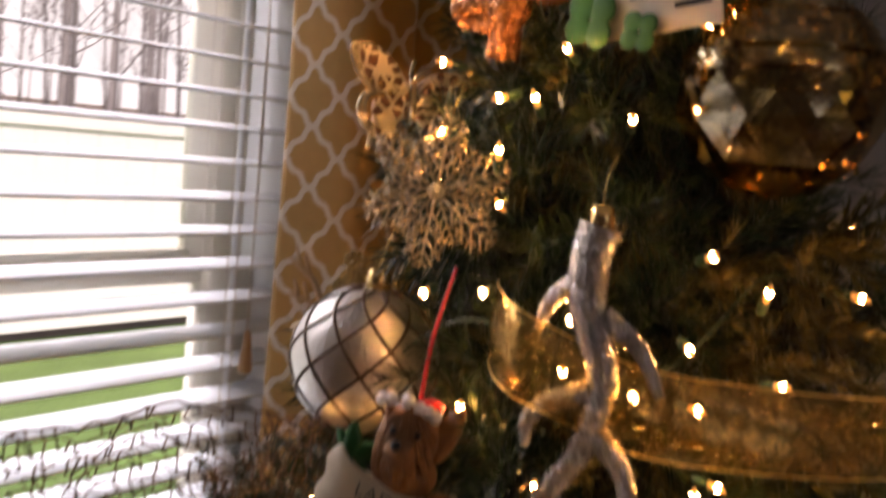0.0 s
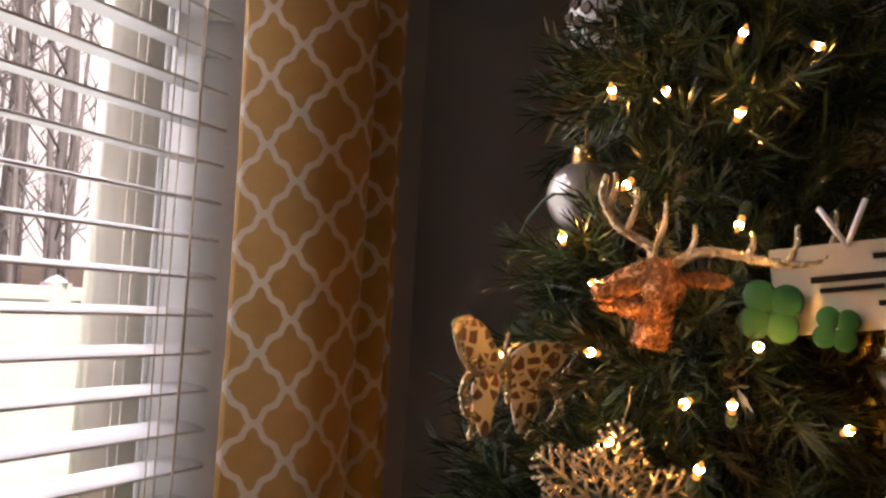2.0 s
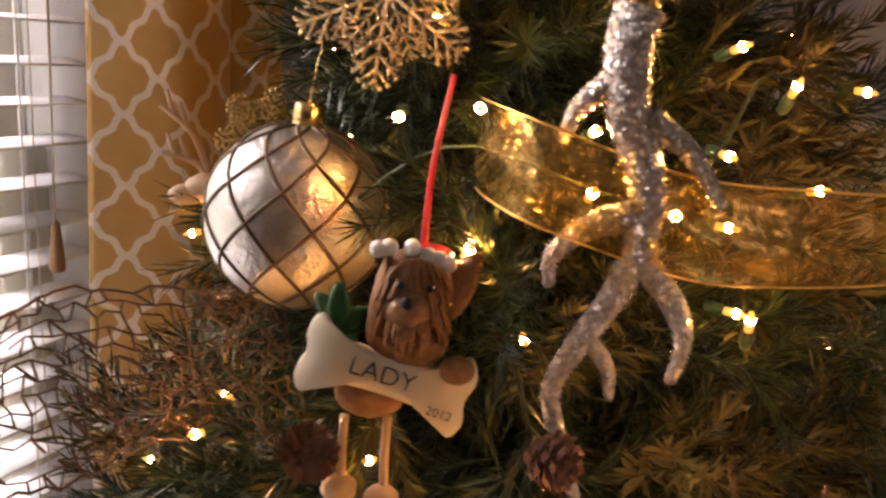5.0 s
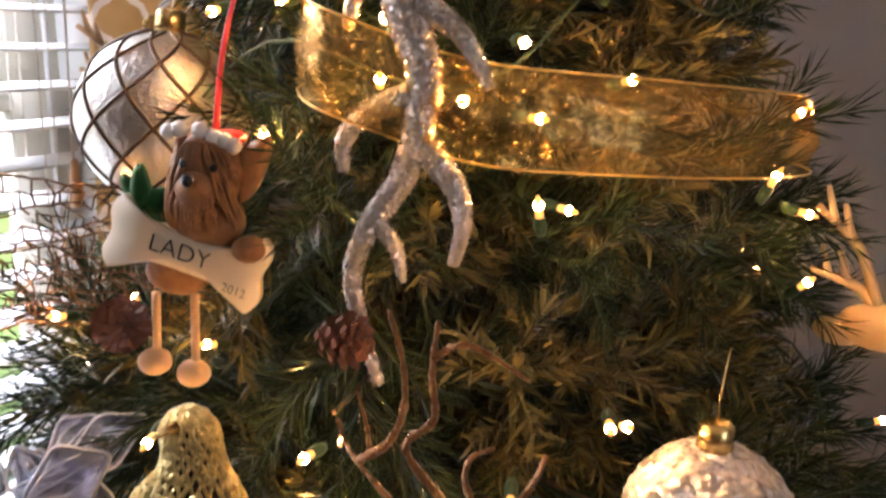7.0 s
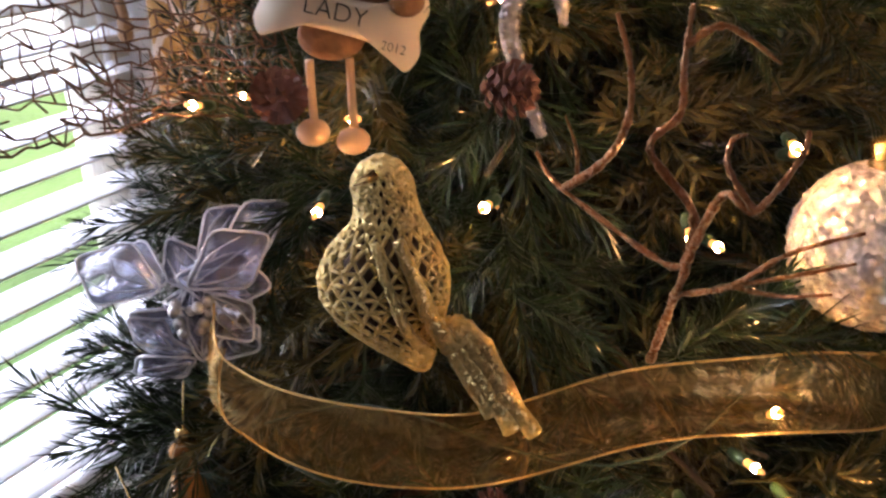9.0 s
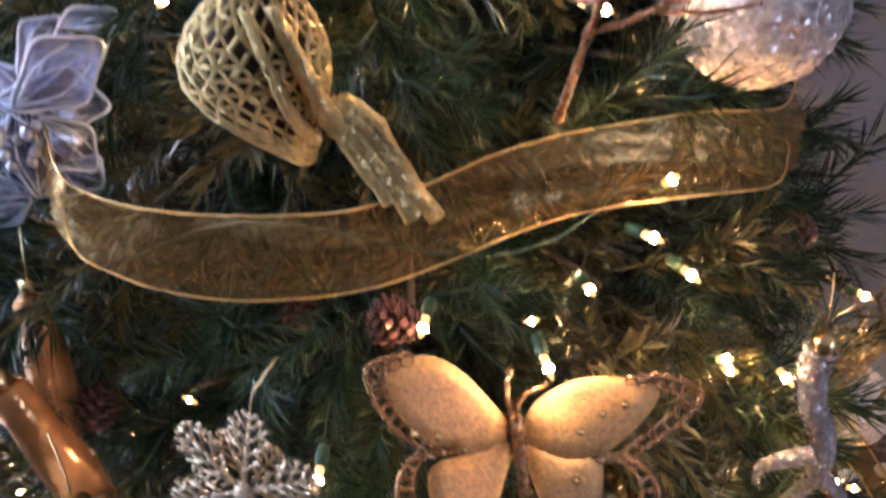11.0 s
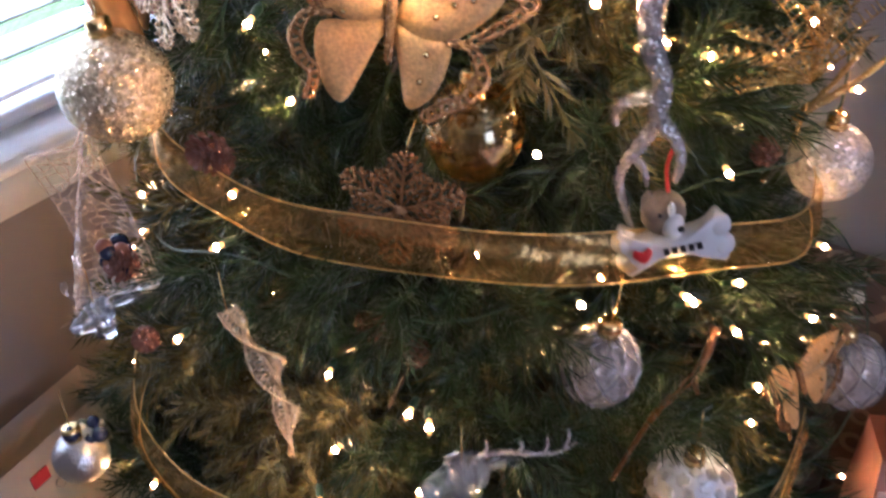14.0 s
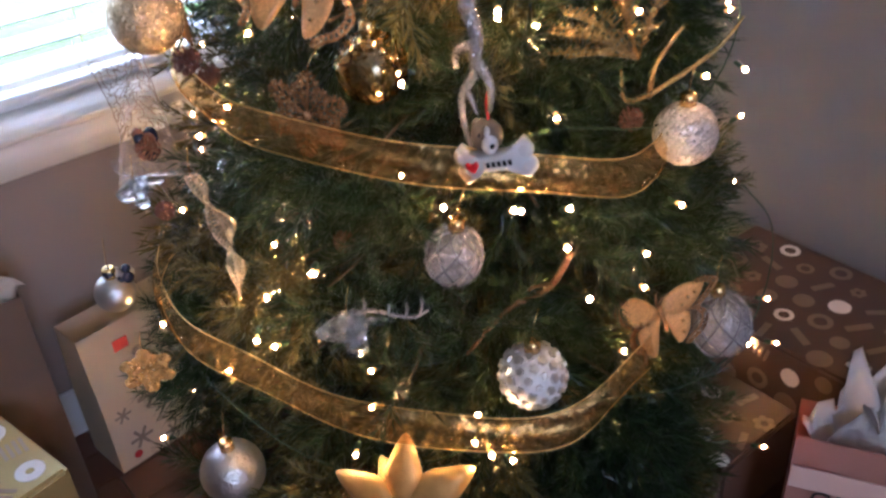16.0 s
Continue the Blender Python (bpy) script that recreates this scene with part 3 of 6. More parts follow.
def spray_arrays(rng, length, twigs, needles, nlen, rad, wide):
    """Vertices and triangles of one tuft along +x: a stem, side twigs and fine needles round them."""
    V, F = [], []

    def spike(p, d, l, w):
        d = d / np.linalg.norm(d)
        a = np.cross(d, (0.31, 0.52, 0.8))
        a /= np.linalg.norm(a)
        b = np.cross(d, a)
        i = len(V)
        for k in range(3):
            an = 2.094 * k
            V.append(p + w * (math.cos(an) * a + math.sin(an) * b))
        V.append(p + d * l)
        F.extend([(i, i + 1, i + 3), (i + 1, i + 2, i + 3), (i + 2, i, i + 3)])

    def blade(p, d, along, l):
        """A flat, slightly folded needle, bent towards the twig's tip."""
        d = d / np.linalg.norm(d)
        a = np.cross(d, along) + np.array([rng.uniform(-0.4, 0.4) for _ in range(3)])
        a -= d * (a @ d)
        a /= np.linalg.norm(a) + 1e-6
        mid = p + d * (0.5 * l) - np.cross(d, a) * (0.06 * l)
        i = len(V)
        V.extend([p, mid + a * wide, mid - a * wide, p + d * l + along * (0.12 * l)])
        F.extend([(i, i + 1, i + 2), (i + 2, i + 1, i + 3)])

    axes = [(np.zeros(3), np.array([1.0, 0, 0]), length)]
    for k in range(twigs):
        t = rng.uniform(0.25, 0.75)
        an = 6.283 * (k + rng.random()) / twigs
        d = np.array([1.0, 0.75 * math.cos(an), 0.75 * math.sin(an)])
        axes.append((np.array([t * length, 0, 0]), d / np.linalg.norm(d), length * rng.uniform(0.4, 0.6)))
    total = sum(l for *_, l in axes)
    for p0, d, l in axes:
        spike(p0, d, l, rad)
        for k in range(int(needles * l / total)):
            t = rng.uniform(0.12, 1.0)
            v = np.array([rng.gauss(0, 1) for _ in range(3)])
            v -= d * (v @ d)
            v /= np.linalg.norm(v) + 1e-6
            blade(p0 + d * (t * l), d * rng.uniform(0.8, 1.6) + v, d, nlen * rng.uniform(0.75, 1.15) * (1.15 - 0.4 * t))
    return np.array(V), np.array(F)


def mesh_from(name, V, F, mat):
    me = bpy.data.meshes.new(name)
    me.vertices.add(len(V))
    me.vertices.foreach_set("co", np.asarray(V, dtype=np.float32).ravel())
    me.loops.add(3 * len(F))
    me.loops.foreach_set("vertex_index", np.asarray(F, dtype=np.int32).ravel())
    me.polygons.add(len(F))
    me.polygons.foreach_set("loop_start", np.arange(0, 3 * len(F), 3, dtype=np.int32))
    me.update(calc_edges=True)
    me.materials.append(mat)
    return me


def build_tree():
    rng = random.Random(11)
    tree = thing("christmas_tree", pose(AX, AY, 0), "dark green artificial Christmas tree with soft needles, lit and decorated", "tree")
    part("trunk", tube(bmesh.new(), spline([(0, 0, 0.01), (0, 0, 1.0), (0, 0, 1.95)], 6), 0.019, 0.006, 10), TWIG, tree)
    stand = bmesh.new()
    for k in range(4):
        a = k * math.pi / 2 + 0.4
        tube(stand, spline([(0.02 * math.cos(a), 0.02 * math.sin(a), 0.14), (0.16 * math.cos(a), 0.16 * math.sin(a), 0.06), (0.26 * math.cos(a), 0.26 * math.sin(a), 0.008)], 4), 0.008, sides=6)
    part("stand", stand, WIRE, tree, "dark green metal tree stand")
    kinds = [spray_arrays(rng, 0.115, 3, 270, 0.030, 0.0018, 0.0007) for _ in range(6)] + [spray_arrays(rng, 0.10, 5, 210, 0.021, 0.0016, 0.0013) for _ in range(2)]
    meshes = [mesh_from("branch_tip", v, f, NEEDLE_O if k >= 6 else NEEDLE) for k, (v, f) in enumerate(kinds)]
    shown, Vs, Fs, base = 0, ([], []), ([], []), [0, 0]
    limbs = bmesh.new()
    z = 0.14
    while z < 1.98:
        for depth in (1.0, 0.56):
            r = cone_r(z) * depth
            n = max(4, int(2 * math.pi * r / 0.132))
            a0 = rng.uniform(0, 6.28)
            for k in range(n):
                a = a0 + 2 * math.pi * (k + rng.uniform(-0.28, 0.28)) / n
                zc = z + rng.uniform(-0.03, 0.03)
                out, side = Vector((math.cos(a), math.sin(a), 0)), Vector((-math.sin(a), math.cos(a), 0))
                reach = r * rng.uniform(0.84, 1.12) + 0.004
                # the side towards the wall is pressed flatter
                reach *= 1 - max(0, math.cos(a - radians(305))) * float(np.interp(z, (0.4, 0.75, 1.0), (0.20, 0.14, 0.0)))
                reach *= 1 - max(0, math.cos(a - radians(115))) * float(np.interp(z, (1.1, 1.3, 1.6), (0.0, 0.24, 0.20)))
                droop = rng.uniform(-0.25, 0.35)
                kind = rng.randrange(len(kinds))
                hub = Vector((AX, AY, zc)) + out * max(0.008, reach - 0.116)
                for j in range(6):
                    b = 2 * math.pi * (j + rng.random() * 0.6) / 5
                    spread = 0.15 if j == 5 else rng.uniform(0.45, 0.95)
                    d = (out + side * (spread * math.cos(b)) + Vector((0, 0, spread * math.sin(b) + droop))).normalized()
                    sc = rng.uniform(0.75, 1.2)
                    length = 0.118 * sc
                    root = hub + side * (0.012 * math.cos(b)) + Vector((0, 0, 0.012 * math.sin(b)))
                    tip = root + d * length
                    if any((root.lerp(tip, f) - c).length < rad + 0.010 for c, rad in CLEARINGS for f in (0.45, 0.7, 0.9, 1.1)):
                        d = (d - out * 1.1 + Vector((0, 0, -0.3))).normalized()
                        root = root - out * 0.03
                        tip = root + d * length
                        if any((root.lerp(tip, f) - c).length < rad + 0.006 for c, rad in CLEARINGS for f in (0.3, 0.6, 0.85, 1.1)):
                            continue
                    q = d.to_track_quat("X", "Z").to_matrix() @ Matrix.Rotation(rng.uniform(0, 6.28), 3, "X")
                    seen = math.cos(a - radians(215)) > 0.2 and depth == 1.0
                    i = kind if rng.random() < 0.93 else rng.randrange(len(kinds))
                    if seen and shown < 300 and rng.random() < 0.3:
                        o = new("branch_tip", meshes[i])
                        o.parent = tree
                        o.matrix_local = Matrix.Translation(root - Vector((AX, AY, 0))) @ q.to_4x4() @ Matrix.Scale(sc, 4)
                        shown += 1
                    else:
                        v, f = kinds[i]
                        m = np.array(q) * sc
                        g = 1 if i >= 6 else 0
                        Vs[g].append(v @ m.T + np.array(root) - (AX, AY, 0))
                        Fs[g].append(f + base[g])
                        base[g] += len(v)
                if depth == 1.0 and reach > 0.10:
                    c0, h0 = Vector((0, 0, zc - 0.03)), hub - Vector((AX, AY, 0))
                    tube(limbs, [c0, (c0 + h0) / 2 + Vector((0, 0, 0.012)), h0], 0.0036, 0.002, 4)
        z += 0.090
    for g, mat in enumerate((NEEDLE, NEEDLE_O)):
        rest = new("foliage", mesh_from("foliage", np.concatenate(Vs[g]), np.concatenate(Fs[g]), mat))
        rest.parent = tree
        tagged(rest, kind="stuff")
    tagged(part("branch_wood", limbs, TWIG, tree), kind="stuff")
    return tree


# ---- ornament parts ----
def hanger(t, z0, z1, mat=BRASS):
    part("hook", tube(bmesh.new(), spline([(0, 0, z0), (0.001, 0, (z0 + z1) / 2), (0.003, 0.012, z1)], 4), 0.0006, sides=4), mat, t)


def cap(t, r):
    part("cap", lathe(bmesh.new(), [(0, r + 0.012), (0.006, r + 0.012), (0.0085, r + 0.010), (0.009, r - 0.002), (0, r - 0.003)], 16), BRASS, t, "ribbed gold cap")
    hanger(t, r + 0.011, r + 0.045)


def grooved_ball(place, eye, r, lean=0.0):
    t = thing("bauble", facing(place, eye, lean), "silver mercury glass bauble with brown diamond grooves", "ornament")
    clear(place, r * 1.25)
    part("shell", ball(bmesh.new(), (0, 0, 0), r, 40, 26), SILVER, t)
    for sgn in (1, -1):
        for k in range(9):
            pts = []
            for i in range(25):
                lat = -1.35 + 2.7 * i / 24
                lon = 2 * math.pi * k / 9 + sgn * lat * 0.95
                pts.append(Vector((math.cos(lat) * math.cos(lon), math.cos(lat) * math.sin(lon), math.sin(lat))) * (r * 1.002))
            part("groove", tube(bmesh.new(), pts, 0.0012, sides=5), GROOVE, t, "dark brown groove")
    cap(t, r)


def textured_ball(name, label, place, eye, r, mat, bumps=0.0, seed=1, mosaic=None):
    t = thing(name, facing(place, eye), label, "ornament")
    clear(place, r * 1.2)
    rng = random.Random(seed)
    b = bmesh.new()
    bmesh.ops.create_icosphere(b, subdivisions=5 if bumps else 4, radius=r)
    if bumps:
        for v in b.verts:
            v.co *= 1 + bumps * (noise.noise(v.co * (9 / r) + Vector((seed, 0, 0))) + 0.6 * noise.noise(v.co * (22 / r)))
    part("shell", b, mat, t, smooth=not bumps)
    if mosaic:
        n = 90
        for k in range(n):
            zz = 1 - 2 * (k + 0.5) / n
            an = k * 2.39996
            d = Vector((math.sqrt(1 - zz * zz) * math.cos(an), math.sqrt(1 - zz * zz) * math.sin(an), zz))
            q = d.to_track_quat("Z", "Y").to_matrix().to_4x4() @ Matrix.Rotation(rng.uniform(0, 3), 4, "Z")
            s = r * rng.uniform(0.13, 0.19)
            g = bmesh.new()
            bmesh.ops.create_cone(g, cap_ends=True, segments=rng.choice((4, 5, 6)), radius1=s, radius2=s * 0.8, depth=0.003, matrix=Matrix.Translation(d * (r + 0.0006)) @ q)
            part("mosaic_chip", g, mosaic, t, smooth=False)
    cap(t, r)
    return t


def faceted_ball(place, eye, r):
    t = thing("cut_bauble", facing(place, eye), "clear gold bauble, ribbed above and prism-cut below", "ornament")
    clear(place, r * 1.2)
    top = bmesh.new()
    prof = []
    for k in range(25):
        a = 1.5 - 1.35 * k / 24
        rr = r * (1 + (0.03 if k % 2 else -0.03))
        prof.append((rr * math.cos(a), rr * math.sin(a)))
    lathe(top, prof, 36)
    part("ribbed_dome", top, GILT_GLASS, t)
    low = bmesh.new()
    n = 10
    rings = []
    for j, (lat, off) in enumerate(((0.15, 0), (-0.25, 0.5), (-0.7, 0), (-1.15, 0.5))):
        rings.append([low.verts.new((r * math.cos(lat) * math.cos(2 * math.pi * (k + off) / n), r * math.cos(lat) * math.sin(2 * math.pi * (k + off) / n), r * math.sin(lat))) for k in range(n)])
    for j in range(3):
        a, b = rings[j], rings[j + 1]
        for k in range(n):
            if j % 2 == 0:
                low.faces.new((a[k], a[(k + 1) % n], b[k]))
                low.faces.new((a[(k + 1) % n], b[(k + 1) % n], b[k]))
            else:
                low.faces.new((a[k], b[(k + 1) % n], b[k]))
                low.faces.new((a[k], a[(k + 1) % n], b[(k + 1) % n]))
    tip = low.verts.new((0, 0, -r))
    for k in range(n):
        low.faces.new((rings[3][k], rings[3][(k + 1) % n], tip))
    part("prism_bowl", low, GILT_GLASS, t, "clear gold prism facets", smooth=False)
    for k in range(8):
        a = 0.25 + 0.15 * k
        part("rib", lathe(bmesh.new(), [(r * math.cos(a) - 0.0004, r * math.sin(a)), (r * 1.012 * math.cos(a), r * 1.012 * math.sin(a)), (r * math.cos(a) - 0.0004, r * math.sin(a) + 0.0009)], 32), GILT_GLASS, t)
    cap(t, r)


def caged_ball(place, eye, r, lean=0):
    t = thing("glass_bauble", facing(place, eye, lean), "clear glass bauble caged in silver lattice", "ornament")
    clear(place, r * 1.2)
    part("globe", ball(bmesh.new(), (0, 0, 0), r, 28, 18, (1, 1, 1.12)), CLEAR, t)
    part("crackle_lining", ball(bmesh.new(), (0, 0, 0), r * 0.8, 14, 8, (1, 1, 1.1)), PEARL_G, t, smooth=False)
    g = bmesh.new()
    for sgn in (1, -1):
        for k in range(8):
            pts = []
            for i in range(20):
                lat = -1.4 + 2.8 * i / 19
                lon = 2 * math.pi * k / 8 + sgn * lat * 0.8
                pts.append(Vector((math.cos(lat) * math.cos(lon), math.cos(lat) * math.sin(lon), 1.12 * math.sin(lat))) * (r * 1.02))
            tube(g, pts, 0.0011, sides=5)
    part("lattice", g, SILVER_G, t)
    cap(t, r * 1.12)


def antler(name, label, place, eye, mat, scale=1.0, lean=0.0, flip=1, upper=True):
    """A hanging shed antler: a bent main beam with six tines, in centimetres below its cap."""
    t = thing(name, facing(place, eye, lean), label, "ornament")
    cm = lambda pts: spline([(0.01 * scale * x * flip, 0.01 * scale * (0.25 * math.sin(z)), -0.01 * scale * z) for x, z in pts], 6)
    m = bmesh.new()
    tube(m, cm([(-0.1, 1.1), (-0.5, 3.0), (-0.3, 6.0), (0.7, 9.0), (0.6, 11.5), (-0.4, 14.2), (-2.2, 17.0), (-3.3, 19.5), (-2.8, 22.0), (-1.8, 25.2)]), 0.0126 * scale, 0.0034 * scale, 12, 0.05)
    part("beam", m, mat, t)
    tines = [([(-1.0, 4.2), (-2.6, 5.6), (-3.3, 7.2)], 0.0062), ([(0.5, 6.0), (2.6, 7.6), (4.1, 10.0)], 0.0068), ([(0.3, 10.4), (-2.0, 11.2), (-3.5, 12.6), (-3.7, 14.2)], 0.0072),
             ([(0.6, 12.6), (2.2, 14.6), (2.8, 16.4), (2.3, 18.4)], 0.0070), ([(-1.9, 16.4), (-0.7, 17.8), (-0.5, 19.6)], 0.0052)]
    for pts, w in tines if upper else tines[2:]:
        part("tine", tube(bmesh.new(), cm(pts), w * scale * 1.15, w * scale * 0.45, 9, 0.05), mat, t)
    part("cap", lathe(bmesh.new(), [(0, 0.002), (0.006, 0.0), (0.007, -0.012), (0, -0.012)], 14), BRASS, t)
    hanger(t, 0, 0.03)
    for z in (0.03, 0.08, 0.13, 0.18, 0.23):
        clear(t.matrix_world @ Vector((0, 0, -z * scale)), 0.04 * scale)


def snowflake(place, eye, r, mat, label, lean=0.0, tilt=0.0, thick=0.0016):
    t = thing("snowflake", facing(place, eye, lean) @ Matrix.Rotation(radians(tilt), 4, "Z"), label, "ornament")
    clear(place, r * 0.55)
    arm = bmesh.new()
    tube(arm, [Vector((0, 0, 0)), Vector((0, 0, r * 0.5)), Vector((0, 0, r))], thick * 1.2, thick * 0.8, 5)
    for f, l in ((0.28, 0.20), (0.45, 0.32), (0.62, 0.30), (0.78, 0.20), (0.9, 0.10)):
        for s in (1, -1):
            p = Vector((0, 0, f * r))
            q = p + Vector((s * l * r * 0.75, 0, l * r * 0.72))
            tube(arm, [p, q], thick, thick * 0.8, 5)
            ball(arm, q, thick * 1.2, 6, 4)
            if l > 0.25:
                w = p.lerp(q, 0.55)
                tube(arm, [w, w + Vector((s * 0.02 * r, 0, 0.12 * r))], thick * 0.9, thick * 0.7, 4)
                tube(arm, [w, w + Vector((s * 0.12 * r, 0, 0.0))], thick * 0.9, thick * 0.7, 4)
    me = finish(arm, "arm", mat)
    for k in range(6):
        o = new("arm", me)
        o.parent = t
        o.matrix_local = Matrix.Rotation(k * math.pi / 3, 4, "Y")
        o = new("arm", me)
        o.parent = t
        o.matrix_local = Matrix.Translation((0, 0.003, 0)) @ Matrix.Rotation((k + 0.5) * math.pi / 3, 4, "Y") @ Matrix.Scale(0.72, 4)
    part("hub", lathe(bmesh.new(), [(0, -0.003), (r * 0.10, -0.002), (r * 0.12, 0), (r * 0.10, 0.002), (0, 0.003)], 12), mat, t, m=Matrix.Rotation(math.pi / 2, 4, "X"))
    hanger(t, r, r + 0.02)


def butterfly(place, eye, s, wing, edge, label, lean=0.0, tilt=(0, 0)):
    """Wings of cloth, each with an openwork glitter border, in units of the half span s."""
    t = thing("butterfly", facing(place, eye, lean) @ Matrix.Rotation(radians(tilt[0]), 4, "X") @ Matrix.Rotation(radians(tilt[1]), 4, "Z"), label, "ornament")
    for x, z in ((0, 0), (0.6, 0.1), (-0.5, 0.3), (0.35, -0.45), (-0.4, -0.4)):
        clear(t.matrix_world @ Vector((x * s, -0.012, z * s)), s * 0.44)
    shapes = {1: (("upper_wing", [(0.03, 0.0), (0.15, 0.22), (0.45, 0.33), (0.76, 0.29), (0.94, 0.20), (0.82, 0.02), (0.52, -0.17), (0.2, -0.15)],
                   [(0.80, 0.28), (1.02, 0.27), (1.22, 0.14), (1.02, -0.03), (0.74, -0.19)]),
                  ("lower_wing", [(0.03, -0.05), (0.3, -0.17), (0.52, -0.20), (0.47, -0.5), (0.34, -0.68), (0.18, -0.72), (0.10, -0.4)],
                   [(0.52, -0.20), (0.73, -0.23), (0.86, -0.45), (0.74, -0.66), (0.52, -0.76), (0.36, -0.84)])),
              -1: (("upper_wing", [(0.03, 0.03), (0.14, 0.24), (0.34, 0.48), (0.56, 0.60), (0.86, 0.55), (0.80, 0.30), (0.60, 0.05), (0.28, -0.06)],
                    [(0.70, 0.62), (0.93, 0.58), (0.93, 0.42), (0.82, 0.20), (0.62, 0.02)]),
                   ("lower_wing", [(0.03, -0.03), (0.3, -0.05), (0.58, -0.08), (0.62, -0.3), (0.52, -0.6), (0.40, -0.72), (0.30, -0.65), (0.12, -0.25)],
                    [(0.52, 0.0), (0.73, -0.02), (0.83, -0.2), (0.77, -0.4), (0.64, -0.52), (0.68, -0.72)]))}
    for side in (1, -1):
        for name, outline, border in shapes[side]:
            fold = Matrix.Rotation(radians(-10 * side), 4, "Z")
            b = bmesh.new()
            slab(b, loop2d([(side * x * s, z * s) for x, z in outline], 4), 0.0012, 0.0012)
            w = part(name, b, wing, t, m=fold)
            e = bmesh.new()
            pts = spline([(side * x * s, 0, z * s) for x, z in border], 6)
            tube(e, pts, 0.0016, sides=6)
            inner = spline([(side * (x * 0.88) * s, 0, (z * 0.9) * s) for x, z in border], 6)
            tube(e, inner, 0.0012, sides=5)
            for k in range(1, len(pts) - 1, 2):
                c = (pts[k] + inner[k]) / 2
                rr = (pts[k] - inner[k]).length * 0.42
                tube(e, [c + Vector((rr * math.cos(a), 0, rr * math.sin(a))) for a in np.linspace(0, 6.0, 9)], 0.0012, sides=5)
            part("lace_border", e, edge, w, "openwork glitter edge")
            if name == "upper_wing" or side == 1:
                g = bmesh.new()
                for (x, z) in ((0.55, 0.10), (0.40, 0.0), (0.70, 0.14)) if name == "upper_wing" else ((0.34, -0.30), (0.30, -0.52)):
                    ball(g, (side * x * s, -0.005, z * s), 0.0022, 8, 6)
                part("bead", g, BRASS, w, "small gold beads")
    prof = [(0.0, 0.17 * s)]
    for k in range(24):
        z = 0.15 - 0.022 * k
        prof.append((s * (0.060 - 0.0012 * abs(k - 7)) * (1.0 if k % 2 else 0.78), z * s))
    part("body", lathe(bmesh.new(), prof + [(0.0, -0.40 * s)], 12, (0, -0.003, 0)), edge, t)
    for side in (1, -1):
        part("antenna", tube(bmesh.new(), spline([(0, 0, 0.12 * s), (side * 0.05 * s, -0.004, 0.26 * s), (side * (0.02 if side < 0 else 0.22) * s, -0.006, (0.45 if side < 0 else 0.32) * s)], 6), 0.0016, sides=6), edge, t)


def bone_outline(w, h):
    return loop2d([(-w * 0.5, h * 0.30), (-w * 0.44, h * 0.52), (-w * 0.34, h * 0.36), (-w * 0.2, h * 0.25), (w * 0.2, h * 0.25), (w * 0.34, h * 0.36), (w * 0.44, h * 0.52), (w * 0.5, h * 0.30),
                   (w * 0.47, 0), (w * 0.5, -h * 0.30), (w * 0.44, -h * 0.52), (w * 0.34, -h * 0.36), (w * 0.2, -h * 0.25), (-w * 0.2, -h * 0.25), (-w * 0.34, -h * 0.36), (-w * 0.44, -h * 0.52), (-w * 0.5, -h * 0.30), (-w * 0.47, 0)], 4)


def writing(body, size, mat, parent, m, name="lettering"):
    c = bpy.data.curves.new(name, "FONT")
    c.body, c.size, c.align_x, c.align_y, c.extrude, c.offset = body, size, "CENTER", "CENTER", 0.0002, -0.018 * size
    c.materials.append(mat)
    o = new(name, c)
    o.parent = parent
    o.matrix_local = m @ Matrix.Rotation(math.pi / 2, 4, "X")
    return o


def bars(parent, mat, rows, m):
    for x0, x1, z, h in rows:
        b = bmesh.new()
        box(b, (x0, -0.0004, z - h / 2), (x1, 0.0004, z + h / 2))
        part("writing_bar", b, mat, parent, smooth=False, m=m)


